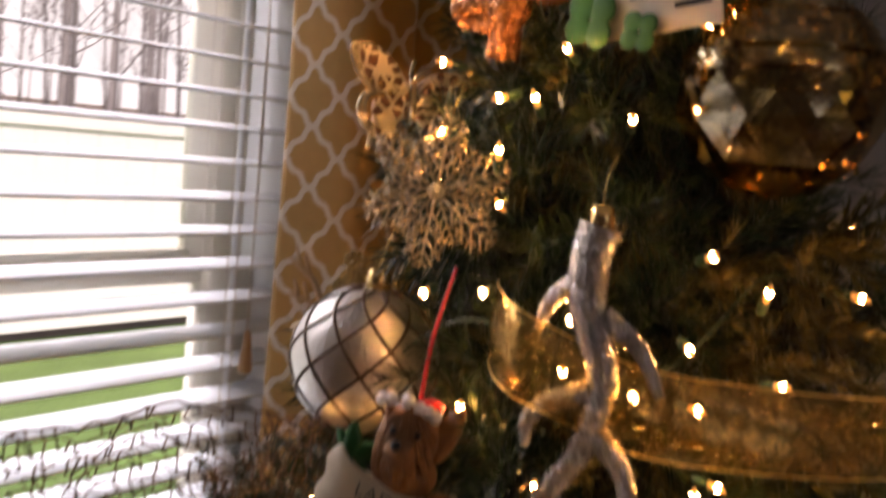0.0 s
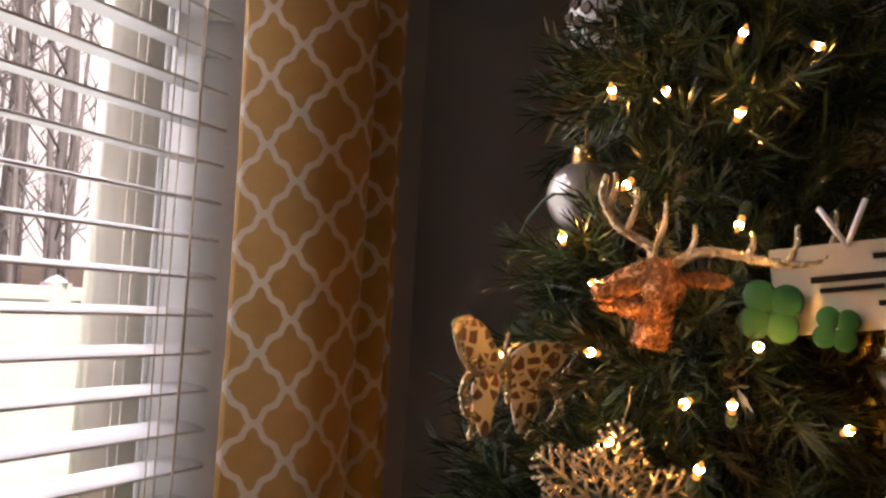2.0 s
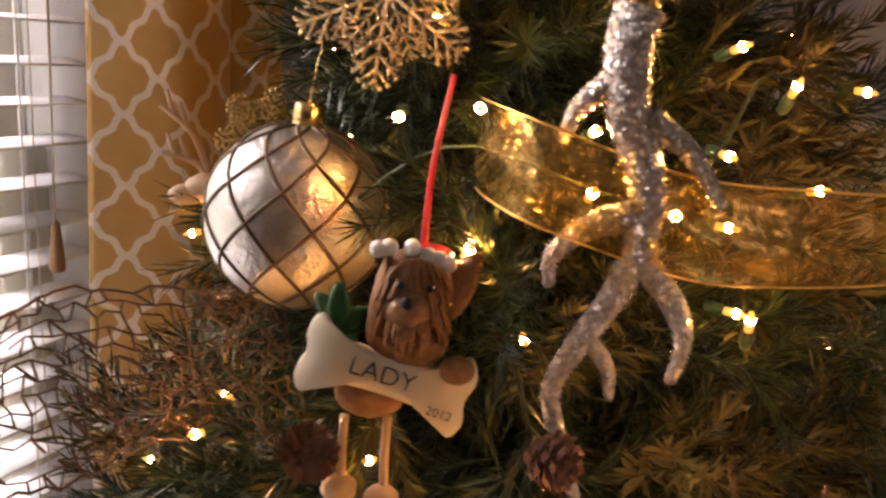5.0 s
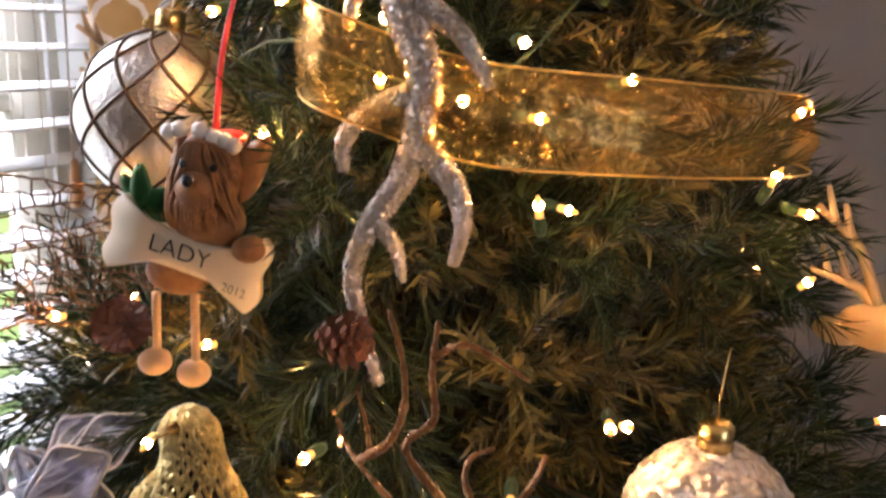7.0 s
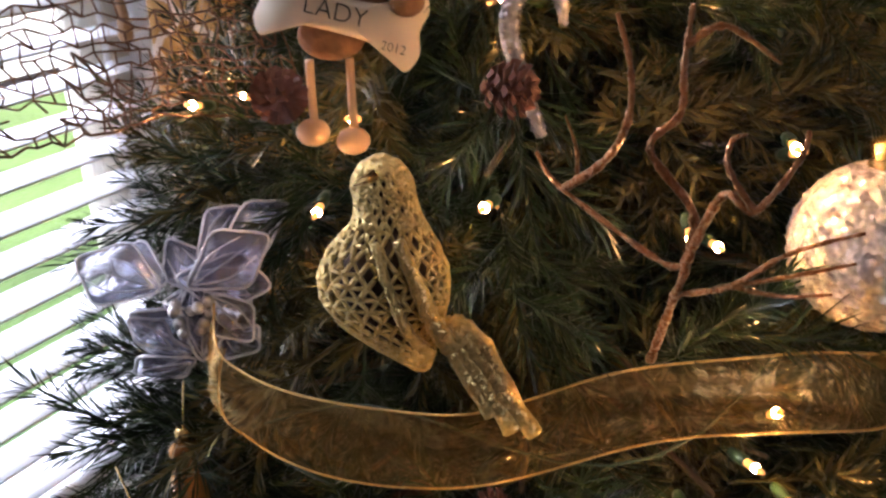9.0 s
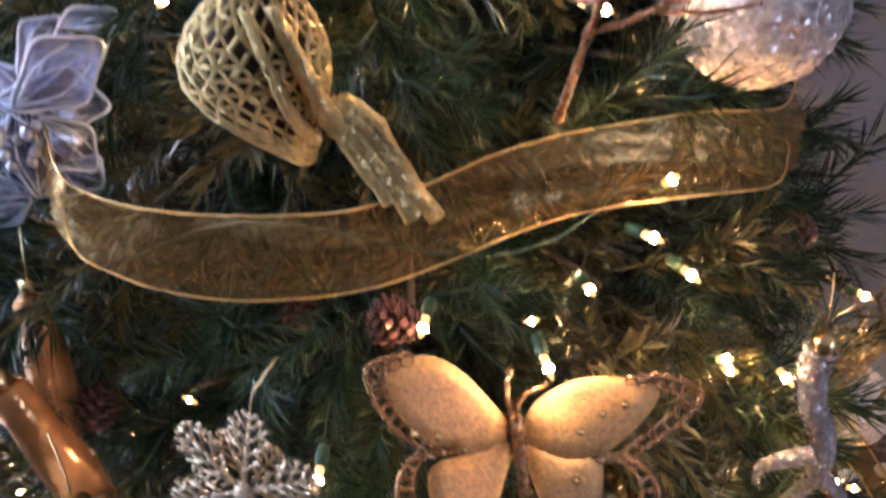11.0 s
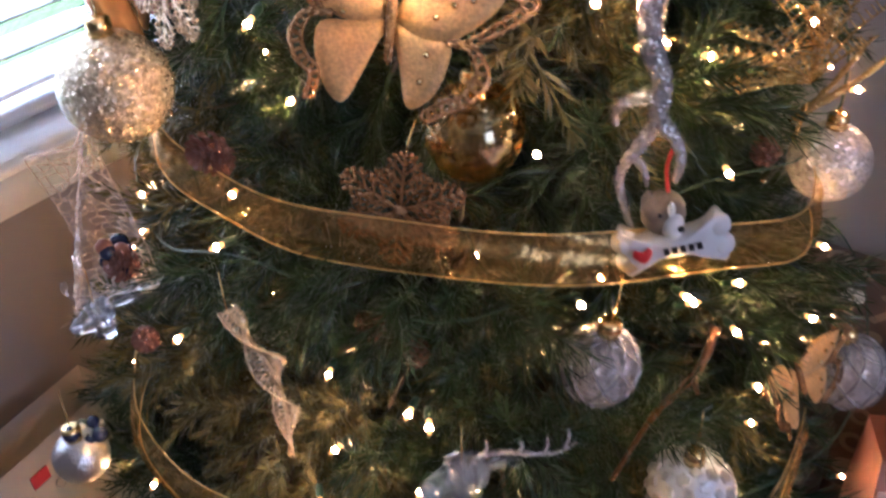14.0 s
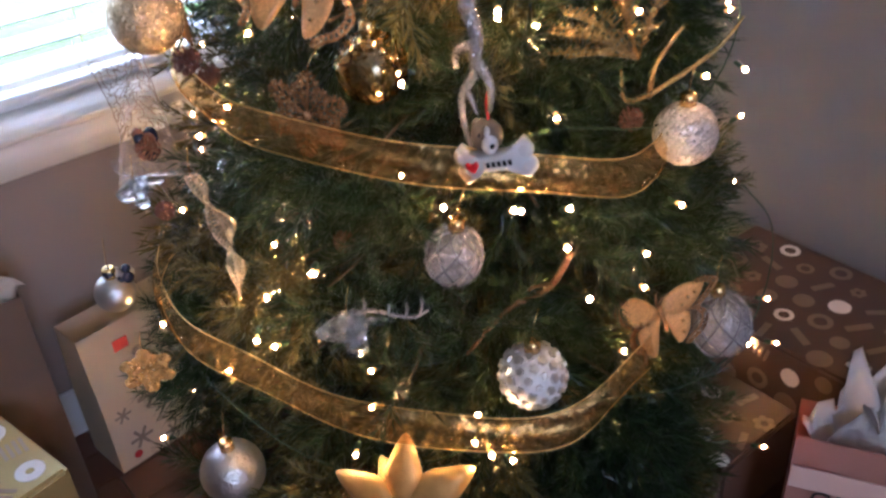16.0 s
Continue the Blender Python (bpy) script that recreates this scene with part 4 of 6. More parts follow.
def dog_on_bone(place, eye):
    t = thing("dog_ornament", facing(place, eye, 0), "brown terrier figure over a cream bone, with dangling legs", "ornament")
    clear(place, 0.045)
    clear(Vector(place) - Vector((0, 0, 0.06)), 0.03)
    bone = bmesh.new()
    slab(bone, bone_outline(0.080, 0.036), 0.009, 0.0012)
    tiltm = Matrix.Rotation(radians(17), 4, "Y")
    bo = part("bone", bone, BONE, t, "cream bone-shaped name plate", m=tiltm @ pose(0, -0.004, 0))
    writing("LADY", 0.0125, BLACK, bo, pose(-0.002, -0.0065, 0.001))
    writing("2012", 0.0062, BLACK, bo, pose(0.028, -0.0062, -0.0085))
    hd = bmesh.new()
    ball(hd, (0.012, 0.0, 0.040), 0.0185, 24, 18, (1.0, 0.85, 1.02))
    ball(hd, (0.0095, -0.012, 0.033), 0.0100, 18, 14, (1.05, 0.9, 0.95))
    ball(hd, (0.010, 0.0, 0.016), 0.019, 20, 14, (0.95, 0.6, 0.8))
    ball(hd, (-0.007, 0.001, -0.011), 0.017, 20, 14, (1.0, 0.5, 0.7))
    ball(hd, (0.032, -0.008, 0.004), 0.0078, 12, 8, (1.1, 1, 0.85))
    slab(hd, loop2d([(0.026, 0.026), (0.025, 0.044), (0.031, 0.053), (0.041, 0.057), (0.040, 0.044), (0.033, 0.030)], 4), 0.006, 0.002, -0.001)
    slab(hd, loop2d([(0.0, 0.056), (-0.005, 0.046), (-0.009, 0.030), (-0.009, 0.016), (-0.002, 0.012), (0.003, 0.030)], 4), 0.008, 0.002, -0.003)
    fr = random.Random(2)
    for k in range(70):
        x = fr.uniform(-0.015, 0.016)
        y = -0.013 + 0.5 * abs(x) * abs(x) / 0.016
        z = 0.030 + (0.022 - 0.016 * (abs(x) < 0.008)) * fr.random() * (0.6 + abs(x) / 0.03)
        drop = fr.uniform(0.010, 0.020)
        tube(hd, spline([(0.0105 + x * 0.7, y - 0.003, z), (0.0105 + x, y - 0.0055, z - drop * 0.5), (0.0105 + x * 1.12, y - 0.002, z - drop)], 3), 0.0014, 0.0005, 5)
    for k in range(24):
        x = fr.uniform(-0.012, 0.014)
        tube(hd, spline([(0.012 + x * 0.5, -0.014, 0.057 - 0.2 * abs(x)), (0.012 + x, -0.0165 + 0.3 * abs(x), 0.048), (0.012 + x * 1.25, -0.015 + 0.4 * abs(x), 0.040 - 0.3 * abs(x))], 3), 0.0011, 0.0005, 5)
    part("dog_figure", hd, FUR, t, "brown painted resin terrier")
    f = bmesh.new()
    ball(f, (0.0085, -0.0215, 0.038), 0.0029, 10, 8)
    ball(f, (0.0055, -0.0185, 0.0455), 0.0020, 8, 6)
    ball(f, (0.0190, -0.0160, 0.0435), 0.0020, 8, 6)
    part("nose_and_eyes", f, BLACK, t)
    hat = bmesh.new()
    ball(hat, (0.019, 0.002, 0.0555), 0.0100, 16, 10, (1.0, 0.9, 0.42))
    part("cap", hat, RED, t, "red felt cap")
    tr = bmesh.new()
    for x, z in ((-0.005, 0.0590), (0.000, 0.0600), (0.010, 0.0600), (0.017, 0.0565), (0.022, 0.0550), (0.026, 0.0530)):
        ball(tr, (x, -0.008, z), 0.0040, 10, 8)
    part("cap_trim", tr, WHITE_RESIN, t, "white fur trim")
    h = bmesh.new()
    rng = random.Random(3)
    for k in range(9):
        a = rng.uniform(0, 6.28)
        slab(h, loop2d([(-0.022 + 0.016 * math.cos(a) * p - 0.005 * math.sin(a) * q, 0.022 + 0.016 * math.sin(a) * p * 1.3 + 0.005 * math.cos(a) * q) for p, q in ((0, 0), (0.4, 1), (1, 0), (0.4, -1))], 3), 0.0015, 0.0008, -0.004 + 0.001 * k % 0.004)
    part("holly", h, HOLLY, t)
    for x, l in ((-0.019, 0.052), (0.001, 0.057)):
        leg = part("leg", tube(bmesh.new(), spline([(x, 0, -0.022), (x - 0.001, 0.001, -0.04), (x - 0.001, 0, -l)], 4), 0.0022, sides=7), SKIN, t, "tan cord leg")
        part("paw", ball(bmesh.new(), (x - 0.002, -0.001, -l - 0.006), 0.0082, 14, 10, (1.05, 1, 0.85)), SKIN, leg, "tan wooden paw")
    part("red_ribbon", tube(bmesh.new(), spline([(0.015, 0, 0.060), (0.018, 0.004, 0.095), (0.026, 0.012, 0.135)], 6), 0.0018, 0.0012, 6), RED, t, "red satin hanging ribbon")


def dog_bone_two(place, eye):
    t = thing("bone_ornament", facing(place, eye, 0), "white bone ornament with a red heart and a small dog head", "ornament")
    clear(place, 0.045)
    b = bmesh.new()
    slab(b, bone_outline(0.072, 0.036), 0.012, 0.003)
    for sx in (1, -1):
        for sz in (1, -1):
            ball(b, (sx * 0.031, -0.001, sz * 0.008), 0.0092, 14, 10, (1, 0.8, 1))
    bo = part("bone", b, WHITE_RESIN, t, "white bone name plate", m=Matrix.Rotation(radians(-16), 4, "Y"))
    h = bmesh.new()
    slab(h, loop2d([(-0.020, -0.006), (-0.0265, 0.001), (-0.0245, 0.0055), (-0.020, 0.003), (-0.0155, 0.0055), (-0.0135, 0.001)], 4), 0.002, 0.001, -0.0105)
    part("heart", h, RED, bo, "red heart")
    bars(bo, BLACK, [(-0.006 + 0.0055 * k, -0.0025 + 0.0055 * k, 0.0, 0.0052) for k in range(5)], pose(0, -0.0105, 0))
    d = bmesh.new()
    ball(d, (-0.008, 0.0, 0.024), 0.015, 18, 12, (1, 0.9, 1.1))
    ball(d, (-0.018, 0.002, 0.03), 0.007, 10, 8, (0.7, 0.8, 1.3))
    part("dog_head", d, FUR_GREY, t, "grey-brown painted dog head")
    m = bmesh.new()
    ball(m, (-0.002, -0.009, 0.020), 0.0085, 14, 10, (0.9, 1, 1.2))
    ball(m, (-0.004, -0.010, 0.032), 0.004, 8, 6, (0.7, 0.8, 1.6))
    part("muzzle", m, WHITE_RESIN, t, "white muzzle and blaze")
    n = bmesh.new()
    ball(n, (0.003, -0.0165, 0.022), 0.0024, 8, 6)
    ball(n, (-0.011, -0.012, 0.029), 0.0017, 8, 6)
    part("nose_and_eye", n, BLACK, t)
    part("red_ribbon", tube(bmesh.new(), spline([(-0.006, 0, 0.04), (-0.008, 0.002, 0.058), (-0.004, 0.004, 0.075)], 5), 0.0016, 0.0012, 6), RED, t, "red hanging ribbon")


def deer_head(name, label, place, eye, head_mat, horn_mat, s, lean=0.0, both=True, turn=0.0, horn=1.0):
    t = thing(name, facing(place, eye, lean) @ Matrix.Rotation(radians(turn), 4, "Z"), label, "ornament")
    clear(place, s * 0.55)
    b = bmesh.new()
    tube(b, spline([(-0.50 * s, -0.1 * s, -0.12 * s), (-0.30 * s, -0.05 * s, -0.02 * s), (0.0, 0, 0.10 * s), (0.16 * s, 0.02 * s, 0.10 * s)], 6), 0.105 * s, 0.235 * s, 14)
    tube(b, spline([(-0.44 * s, -0.08 * s, -0.18 * s), (-0.15 * s, -0.02 * s, -0.18 * s), (0.12 * s, 0.02 * s, -0.12 * s)], 5), 0.07 * s, 0.2 * s, 12)
    ball(b, (0.10 * s, 0.02 * s, 0.02 * s), 0.255 * s, 18, 12)
    ball(b, (-0.40 * s, -0.1 * s, -0.09 * s), 0.105 * s, 14, 10)
    tube(b, spline([(0.08 * s, 0.02 * s, 0.0), (0.08 * s, 0.06 * s, -0.25 * s), (0.06 * s, 0.10 * s, -0.55 * s)], 5), 0.17 * s, 0.20 * s, 14)
    part("head", b, head_mat, t)
    for sx in (1, -1):
        part("ear", ball(bmesh.new(), (0.10 * s + (0.42 * s if sx > 0 else -0.05 * s), 0.0 if sx > 0 else 0.18 * s, 0.13 * s), 0.19 * s, 14, 10, (1.35, 0.35, 0.5)), head_mat, t)
        if sx < 0 and not both:
            continue
        k = 1 if sx > 0 else -0.55
        h = bmesh.new()
        base = Vector((0.12 * s * (1 if sx > 0 else 0.0), 0.04 * s, 0.2 * s))
        whole, s = s, s * horn
        if sx > 0:
            main = [base, base + Vector((0.30 * s, -0.05 * s, 0.16 * s)), base + Vector((0.75 * s, -0.12 * s, 0.12 * s)), base + Vector((1.06 * s, -0.16 * s, 0.14 * s)), base + Vector((1.28 * s, -0.18 * s, 0.30 * s))]
            tines = [(0.18, 0.26), (0.42, 0.20), (0.62, 0.30), (0.82, 0.36)]
        else:
            main = [base, base + Vector((-0.02 * s, 0, 0.16 * s)), base + Vector((-0.28 * s, 0, 0.30 * s)), base + Vector((-0.42 * s, 0, 0.52 * s)), base + Vector((-0.40 * s, 0, 0.70 * s))]
            tines = [(0.2, 0.42), (0.45, 0.36), (0.68, 0.28)]
        pts = spline(main, 8)
        tube(h, pts, 0.05 * s, 0.026 * s, 9, 0.08)
        for f, l in tines:
            p = pts[int(f * (len(pts) - 1))]
            q = p + Vector(((0.12 if sx > 0 else 0.16) * l * s, 0, l * s))
            tube(h, spline([p, p.lerp(q, 0.5) + Vector((0.03 * s, 0, 0)), q], 4), 0.036 * s, 0.016 * s, 7, 0.08)
        part("antler", h, horn_mat, t)
        s = whole
    hanger(t, 0.22 * s, 0.22 * s + 0.03)


def net_ribbon(name, label, points, height, mat, cell=0.010, seed=2, wire=0.0009, curl=0.02):
    """A strip of crackle netting: struts between jittered cells, bent along a path."""
    rng = random.Random(seed)
    path = spline(points, 10)
    L = sum((b - a).length for a, b in zip(path, path[1:]))
    n, mrows = max(4, int(L / cell)), max(3, int(height / cell))
    centre = Vector(points[0])
    for p in path[::4]:
        clear(p, height * 0.45)
    t = thing(name, Matrix.Translation(centre), label, "ribbon")
    bm = bmesh.new()

    def pt(i, j):
        f = min(max((i + jit[i][j][0]) / n, 0), 1) * (len(path) - 1)
        k = min(int(f), len(path) - 2)
        p = path[k].lerp(path[k + 1], f - k)
        v = (j + jit[i][j][1]) / mrows - 0.5
        side = (path[k + 1] - path[k]).cross(Vector((0, 0, 1))).normalized()
        return p + Vector((0, 0, v * height)) + side * (curl * math.sin(v * 4 + i * 0.35)) - centre

    jit = [[(rng.uniform(-0.42, 0.42), rng.uniform(-0.42, 0.42)) for _ in range(mrows + 1)] for _ in range(n + 1)]
    P = [[pt(i, j) for j in range(mrows + 1)] for i in range(n + 1)]
    for i in range(n + 1):
        for j in range(mrows + 1):
            if i < n and rng.random() < 0.86:
                tube(bm, [P[i][j], P[i + 1][j]], wire, sides=4)
            if j < mrows and (rng.random() < 0.55 or i in (0, n)):
                tube(bm, [P[i][j], P[i][j + 1]], wire, sides=4)
            if i < n and j < mrows and rng.random() < 0.22:
                tube(bm, [P[i][j], P[i + 1][j + 1]], wire, sides=4)
    part("netting", bm, mat, t)
    for j in (0, mrows):
        part("selvage", tube(bmesh.new(), [P[i][j] for i in range(n + 1)], wire * 1.3, sides=5), mat, t)


def lace_bird(place, eye):
    t = thing("bird_ornament", facing(place, eye), "pale gold glitter lace bird ornament, head up and tail down", "ornament")
    clear(place, 0.04)
    # spine from crown to rump: sideways offset, height, half width, in millimetres
    prof = [(0, 56, 1.5), (0, 52.5, 9), (0, 45, 13), (1, 36, 12.5), (1, 27, 15), (-2, 15, 24), (-3, 3, 29), (-3, -9, 29), (-1, -20, 24), (3, -31, 16), (8, -40, 9), (11, -47, 3)]
    bm = bmesh.new()
    rng = random.Random(8)
    sides, rows = 20, 24

    def surf(i, j, k=1.0):
        f = i / rows * (len(prof) - 1)
        n = min(int(f), len(prof) - 2)
        x, z, r = (prof[n][q] + (prof[n + 1][q] - prof[n][q]) * (f - n) for q in range(3))
        a = 2 * math.pi * (j + 0.5 * (i % 2)) / sides
        return Vector((x + 3 + k * r * math.cos(a), k * r * 0.72 * math.sin(a), z - 2)) * 0.001

    for i in range(rows):
        for j in range(sides):
            p = surf(i, j)
            tube(bm, [p, surf(i + 1, j)], rng.uniform(0.0008, 0.0015), sides=5)
            tube(bm, [p, surf(i + 1, j + (1 if i % 2 else -1))], rng.uniform(0.0008, 0.0015), sides=5)
            if rng.random() < 0.5:
                tube(bm, [p, surf(i, j + 1)], 0.0011, sides=5)
    part("lace_body", bm, LACE_G, t)
    # groove brown on an added shell darkens the gaps of the hollow lace
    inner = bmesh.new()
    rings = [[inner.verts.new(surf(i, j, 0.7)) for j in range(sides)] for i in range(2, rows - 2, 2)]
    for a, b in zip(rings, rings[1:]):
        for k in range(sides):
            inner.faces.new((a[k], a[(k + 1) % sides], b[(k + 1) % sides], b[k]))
    part("dark_filler", inner, GROOVE, t)
    wing = bmesh.new()
    tube(wing, spline([(0.010, -0.017, 0.022), (0.018, -0.021, 0.0), (0.024, -0.020, -0.018), (0.030, -0.016, -0.030)], 6), 0.003, 0.005, 7, 0.2)
    tube(wing, spline([(0.0, -0.019, 0.022), (0.006, -0.024, 0.0), (0.012, -0.022, -0.02), (0.020, -0.014, -0.034)], 6), 0.002, 0.003, 7, 0.2)
    part("wing_ridge", wing, LACE_G, t)
    for k, (x, z, r) in enumerate(((0.046, -0.062, 0.0050), (0.055, -0.070, 0.0056), (0.065, -0.072, 0.0060), (0.060, -0.068, 0.0050))):
        pts = spline([(0.022 + 0.003 * k, -0.012, -0.020), (0.032 + 0.004 * k, -0.016, -0.036 + 0.002 * k), (x, -0.022 + 0.003 * (k == 3), z)], 6)
        part("tail_feather", tube(bmesh.new(), pts, r * 0.9, r * 0.72, 8, 0.25), LACE_G, t)
    part("beak", tube(bmesh.new(), [Vector((0.001, -0.010, 0.049)), Vector((-0.006, -0.020, 0.048))], 0.003, 0.0006, 6), BRASS, t)


def twig_branch(name, label, place, arms, mat, r):
    t = thing(name, Matrix.Translation(place), label, "ornament")
    for pts, f in arms:
        for p in pts[1:]:
            clear(Vector(place) + Vector(p), 0.006)
        part("twig", tube(bmesh.new(), spline(pts, 7), r * f, r * f * 0.45, 7, 0.3), mat, t)


def acrylic_flower(place, eye, r):
    t = thing("flower_ornament", facing(place, eye), "lilac acrylic flower with wired translucent petals", "ornament")
    clear(place, r * 0.6)
    rng = random.Random(6)
    for k in range(22):
        a, l = k * 2.4 + rng.uniform(-0.3, 0.3), r * rng.uniform(0.45, 0.85)
        o = loop2d([(0, 0.1 * l), (0.20 * l, 0.34 * l), (0.34 * l, 0.58 * l), (0.20 * l, 0.84 * l), (0.04 * l, 1.05 * l), (-0.16 * l, 0.86 * l), (-0.30 * l, 0.66 * l), (-0.17 * l, 0.38 * l)], 4)
        at = Matrix.Translation((rng.uniform(-0.012, 0.012), rng.uniform(-0.012, 0.012), rng.uniform(-0.035, 0.03)))
        m = at @ Matrix.Rotation(a, 4, "Y") @ Matrix.Rotation(radians(rng.uniform(-70, 25)), 4, "X") @ Matrix.Rotation(radians(rng.uniform(-35, 35)), 4, "Z")
        petal = part("petal", slab(bmesh.new(), o, 0.0008, 0.004), PETAL_GLASS, t, m=m)
        rim = bmesh.new()
        tube(rim, [Vector((x, -0.001, z)) for x, z in o] + [Vector((o[0][0], -0.001, o[0][1]))], 0.0009, sides=5)
        for q in (-0.5, 0.0, 0.5):
            tube(rim, spline([(0, -0.003, 0.15 * l), (q * 0.3 * l, -0.0045, 0.5 * l), (q * 0.24 * l, -0.003, 0.85 * l)], 3), 0.0005, sides=4)
        part("wire_rim", rim, ICE_G, petal, "pale lilac wire rim")
    for k in range(14):
        p = (rng.uniform(-0.01, 0.01), -0.008 + rng.uniform(-0.004, 0.004), rng.uniform(-0.01, 0.01))
        part("bead", ball(bmesh.new(), p, 0.0035, 8, 6), SILVER, t)


def finial(place, eye, l, lean=0.0):
    t = thing("icicle_ornament", facing(place, eye, lean), "slim gold and clear glass drop ornament", "ornament")
    part("drop", lathe(bmesh.new(), [(0.005, 0), (0.010, -0.004), (0.011, -0.03), (0.0135, -0.05), (0.014, -0.07), (0.010, -l * 0.75), (0.004, -l * 0.93), (0, -l)], 16), material("amber_glass", (0.55, 0.28, 0.10), 0.15, 0.6, 0.5, 60, 0.4, 160, 0.002), t)
    part("cap", lathe(bmesh.new(), [(0, 0.009), (0.005, 0.008), (0.006, -0.002), (0, -0.002)], 12), BRASS, t)
    hanger(t, 0.008, 0.035)


def twist(place, eye, l, lean=0):
    t = thing("spiral_ornament", facing(place, eye, lean), "champagne glitter openwork spiral icicle", "ornament")
    clear(Vector(place) - Vector((0, 0, l * 0.5)), 0.04)
    clear(Vector(place) - Vector((0, 0, l * 0.2)), 0.03)
    bm = bmesh.new()
    n = 40
    edges = [[], [], []]
    for i in range(n + 1):
        f = i / n
        w = 0.011 * math.sin(math.pi * min(1, 0.12 + 0.88 * f)) + 0.002
        a = 3.6 * f * math.pi * 0.75
        for e, s in zip(edges, (-1, 0, 1)):
            e.append(Vector((0.018 * math.sin(f * 2.6) + s * w * math.cos(a), s * w * math.sin(a), -l * f)))
    for e in edges:
        tube(bm, e, 0.0014, sides=5)
    for i in range(n):
        tube(bm, [edges[0][i], edges[1][i + 1]], 0.0010, sides=4)
        tube(bm, [edges[1][i + 1], edges[2][i]], 0.0010, sides=4)
        tube(bm, [edges[1][i], edges[2][i + 1]], 0.0010, sides=4)
        tube(bm, [edges[0][i + 1], edges[1][i]], 0.0010, sides=4)
    part("spiral", bm, CHAMP_G, t)
    hanger(t, 0, 0.025)


def poinsettia(place, eye, r):
    t = thing("poinsettia", facing(place, eye) @ Matrix.Rotation(radians(-25), 4, "X"), "gold fabric poinsettia tucked into the branches", "flower")
    clear(place, r * 0.8)
    rng = random.Random(9)
    for ring, (n, l, up) in enumerate(((6, 1.0, -8), (5, 0.72, -28))):
        for k in range(n):
            a = 2 * math.pi * (k + 0.5 * ring) / n + rng.uniform(-0.15, 0.15)
            q = l * r * rng.uniform(0.9, 1.1)
            o = loop2d([(0, 0.05 * q), (0.24 * q, 0.4 * q), (0.17 * q, 0.72 * q), (0, q), (-0.17 * q, 0.72 * q), (-0.24 * q, 0.4 * q)], 4)
            part("petal", slab(bmesh.new(), o, 0.001, 0.005), POINS, t, m=Matrix.Rotation(a, 4, "Y") @ Matrix.Rotation(radians(up), 4, "X"))
    c = bmesh.new()
    for k in range(10):
        ball(c, (rng.uniform(-0.01, 0.01), -0.018, rng.uniform(-0.01, 0.01)), 0.004, 8, 6)
    part("bead", c, BRASS, t)


def pine_cone_mesh():
    bm = bmesh.new()
    tube(bm, [Vector((0, 0, -0.018)), Vector((0, 0, 0.018))], 0.005, 0.003, 6)
    for k in range(46):
        f = k / 46
        a, z = k * 2.399, -0.018 + 0.036 * f
        r = 0.017 * math.sin(math.pi * (0.18 + 0.78 * f)) + 0.003
        d = Vector((math.cos(a), math.sin(a), 0.35))
        s = Vector((-math.sin(a), math.cos(a), 0))
        b, tip = Vector((0, 0, z)) + 0.004 * d, Vector((0, 0, z)) + r * d
        v = [bm.verts.new(p) for p in (b - s * 0.002, b + s * 0.002, tip + s * 0.0045, tip + Vector((0, 0, 0.003)) + d * 0.001, tip - s * 0.0045, tip * 0.9 + Vector((0, 0, z * 0.1 - 0.0025)))]
        for q in ((0, 1, 2, 3, 4), (1, 0, 5), (1, 5, 2), (0, 4, 5), (2, 5, 3), (3, 5, 4)):
            bm.faces.new([v[i] for i in q])
    return finish(bm, "pine_cone", CONE, False)


CONES = [(0.331, 0.267, 0.876), (0.402, 0.213, 0.697), (0.460, 0.298, 0.983), (0.610, 0.041, 0.974), (0.424, 0.418, 0.920), (0.367, 0.306, 0.838), (0.483, 0.241, 1.212), (0.440, 0.345, 1.211),
         (0.440, 0.235, 0.997), (0.312, 0.388, 0.743), (0.312, 0.395, 0.658), (0.690, 0.015, 0.770), (0.430, 0.190, 0.655)]


def pine_cones():
    me = pine_cone_mesh()
    rng = random.Random(5)
    for p in CONES:
        o = new("pine_cone", me)
        o.matrix_world = Matrix.Translation(p) @ Euler((rng.uniform(0.6, 2.2), rng.uniform(-0.6, 0.6), rng.uniform(0, 6))).to_matrix().to_4x4() @ Matrix.Scale(rng.uniform(0.58, 0.72), 4)
        tagged(o, "dark red-brown pine cone wired to the branches", "pine cone", "pine cones on the tree")
        clear(p, 0.018)


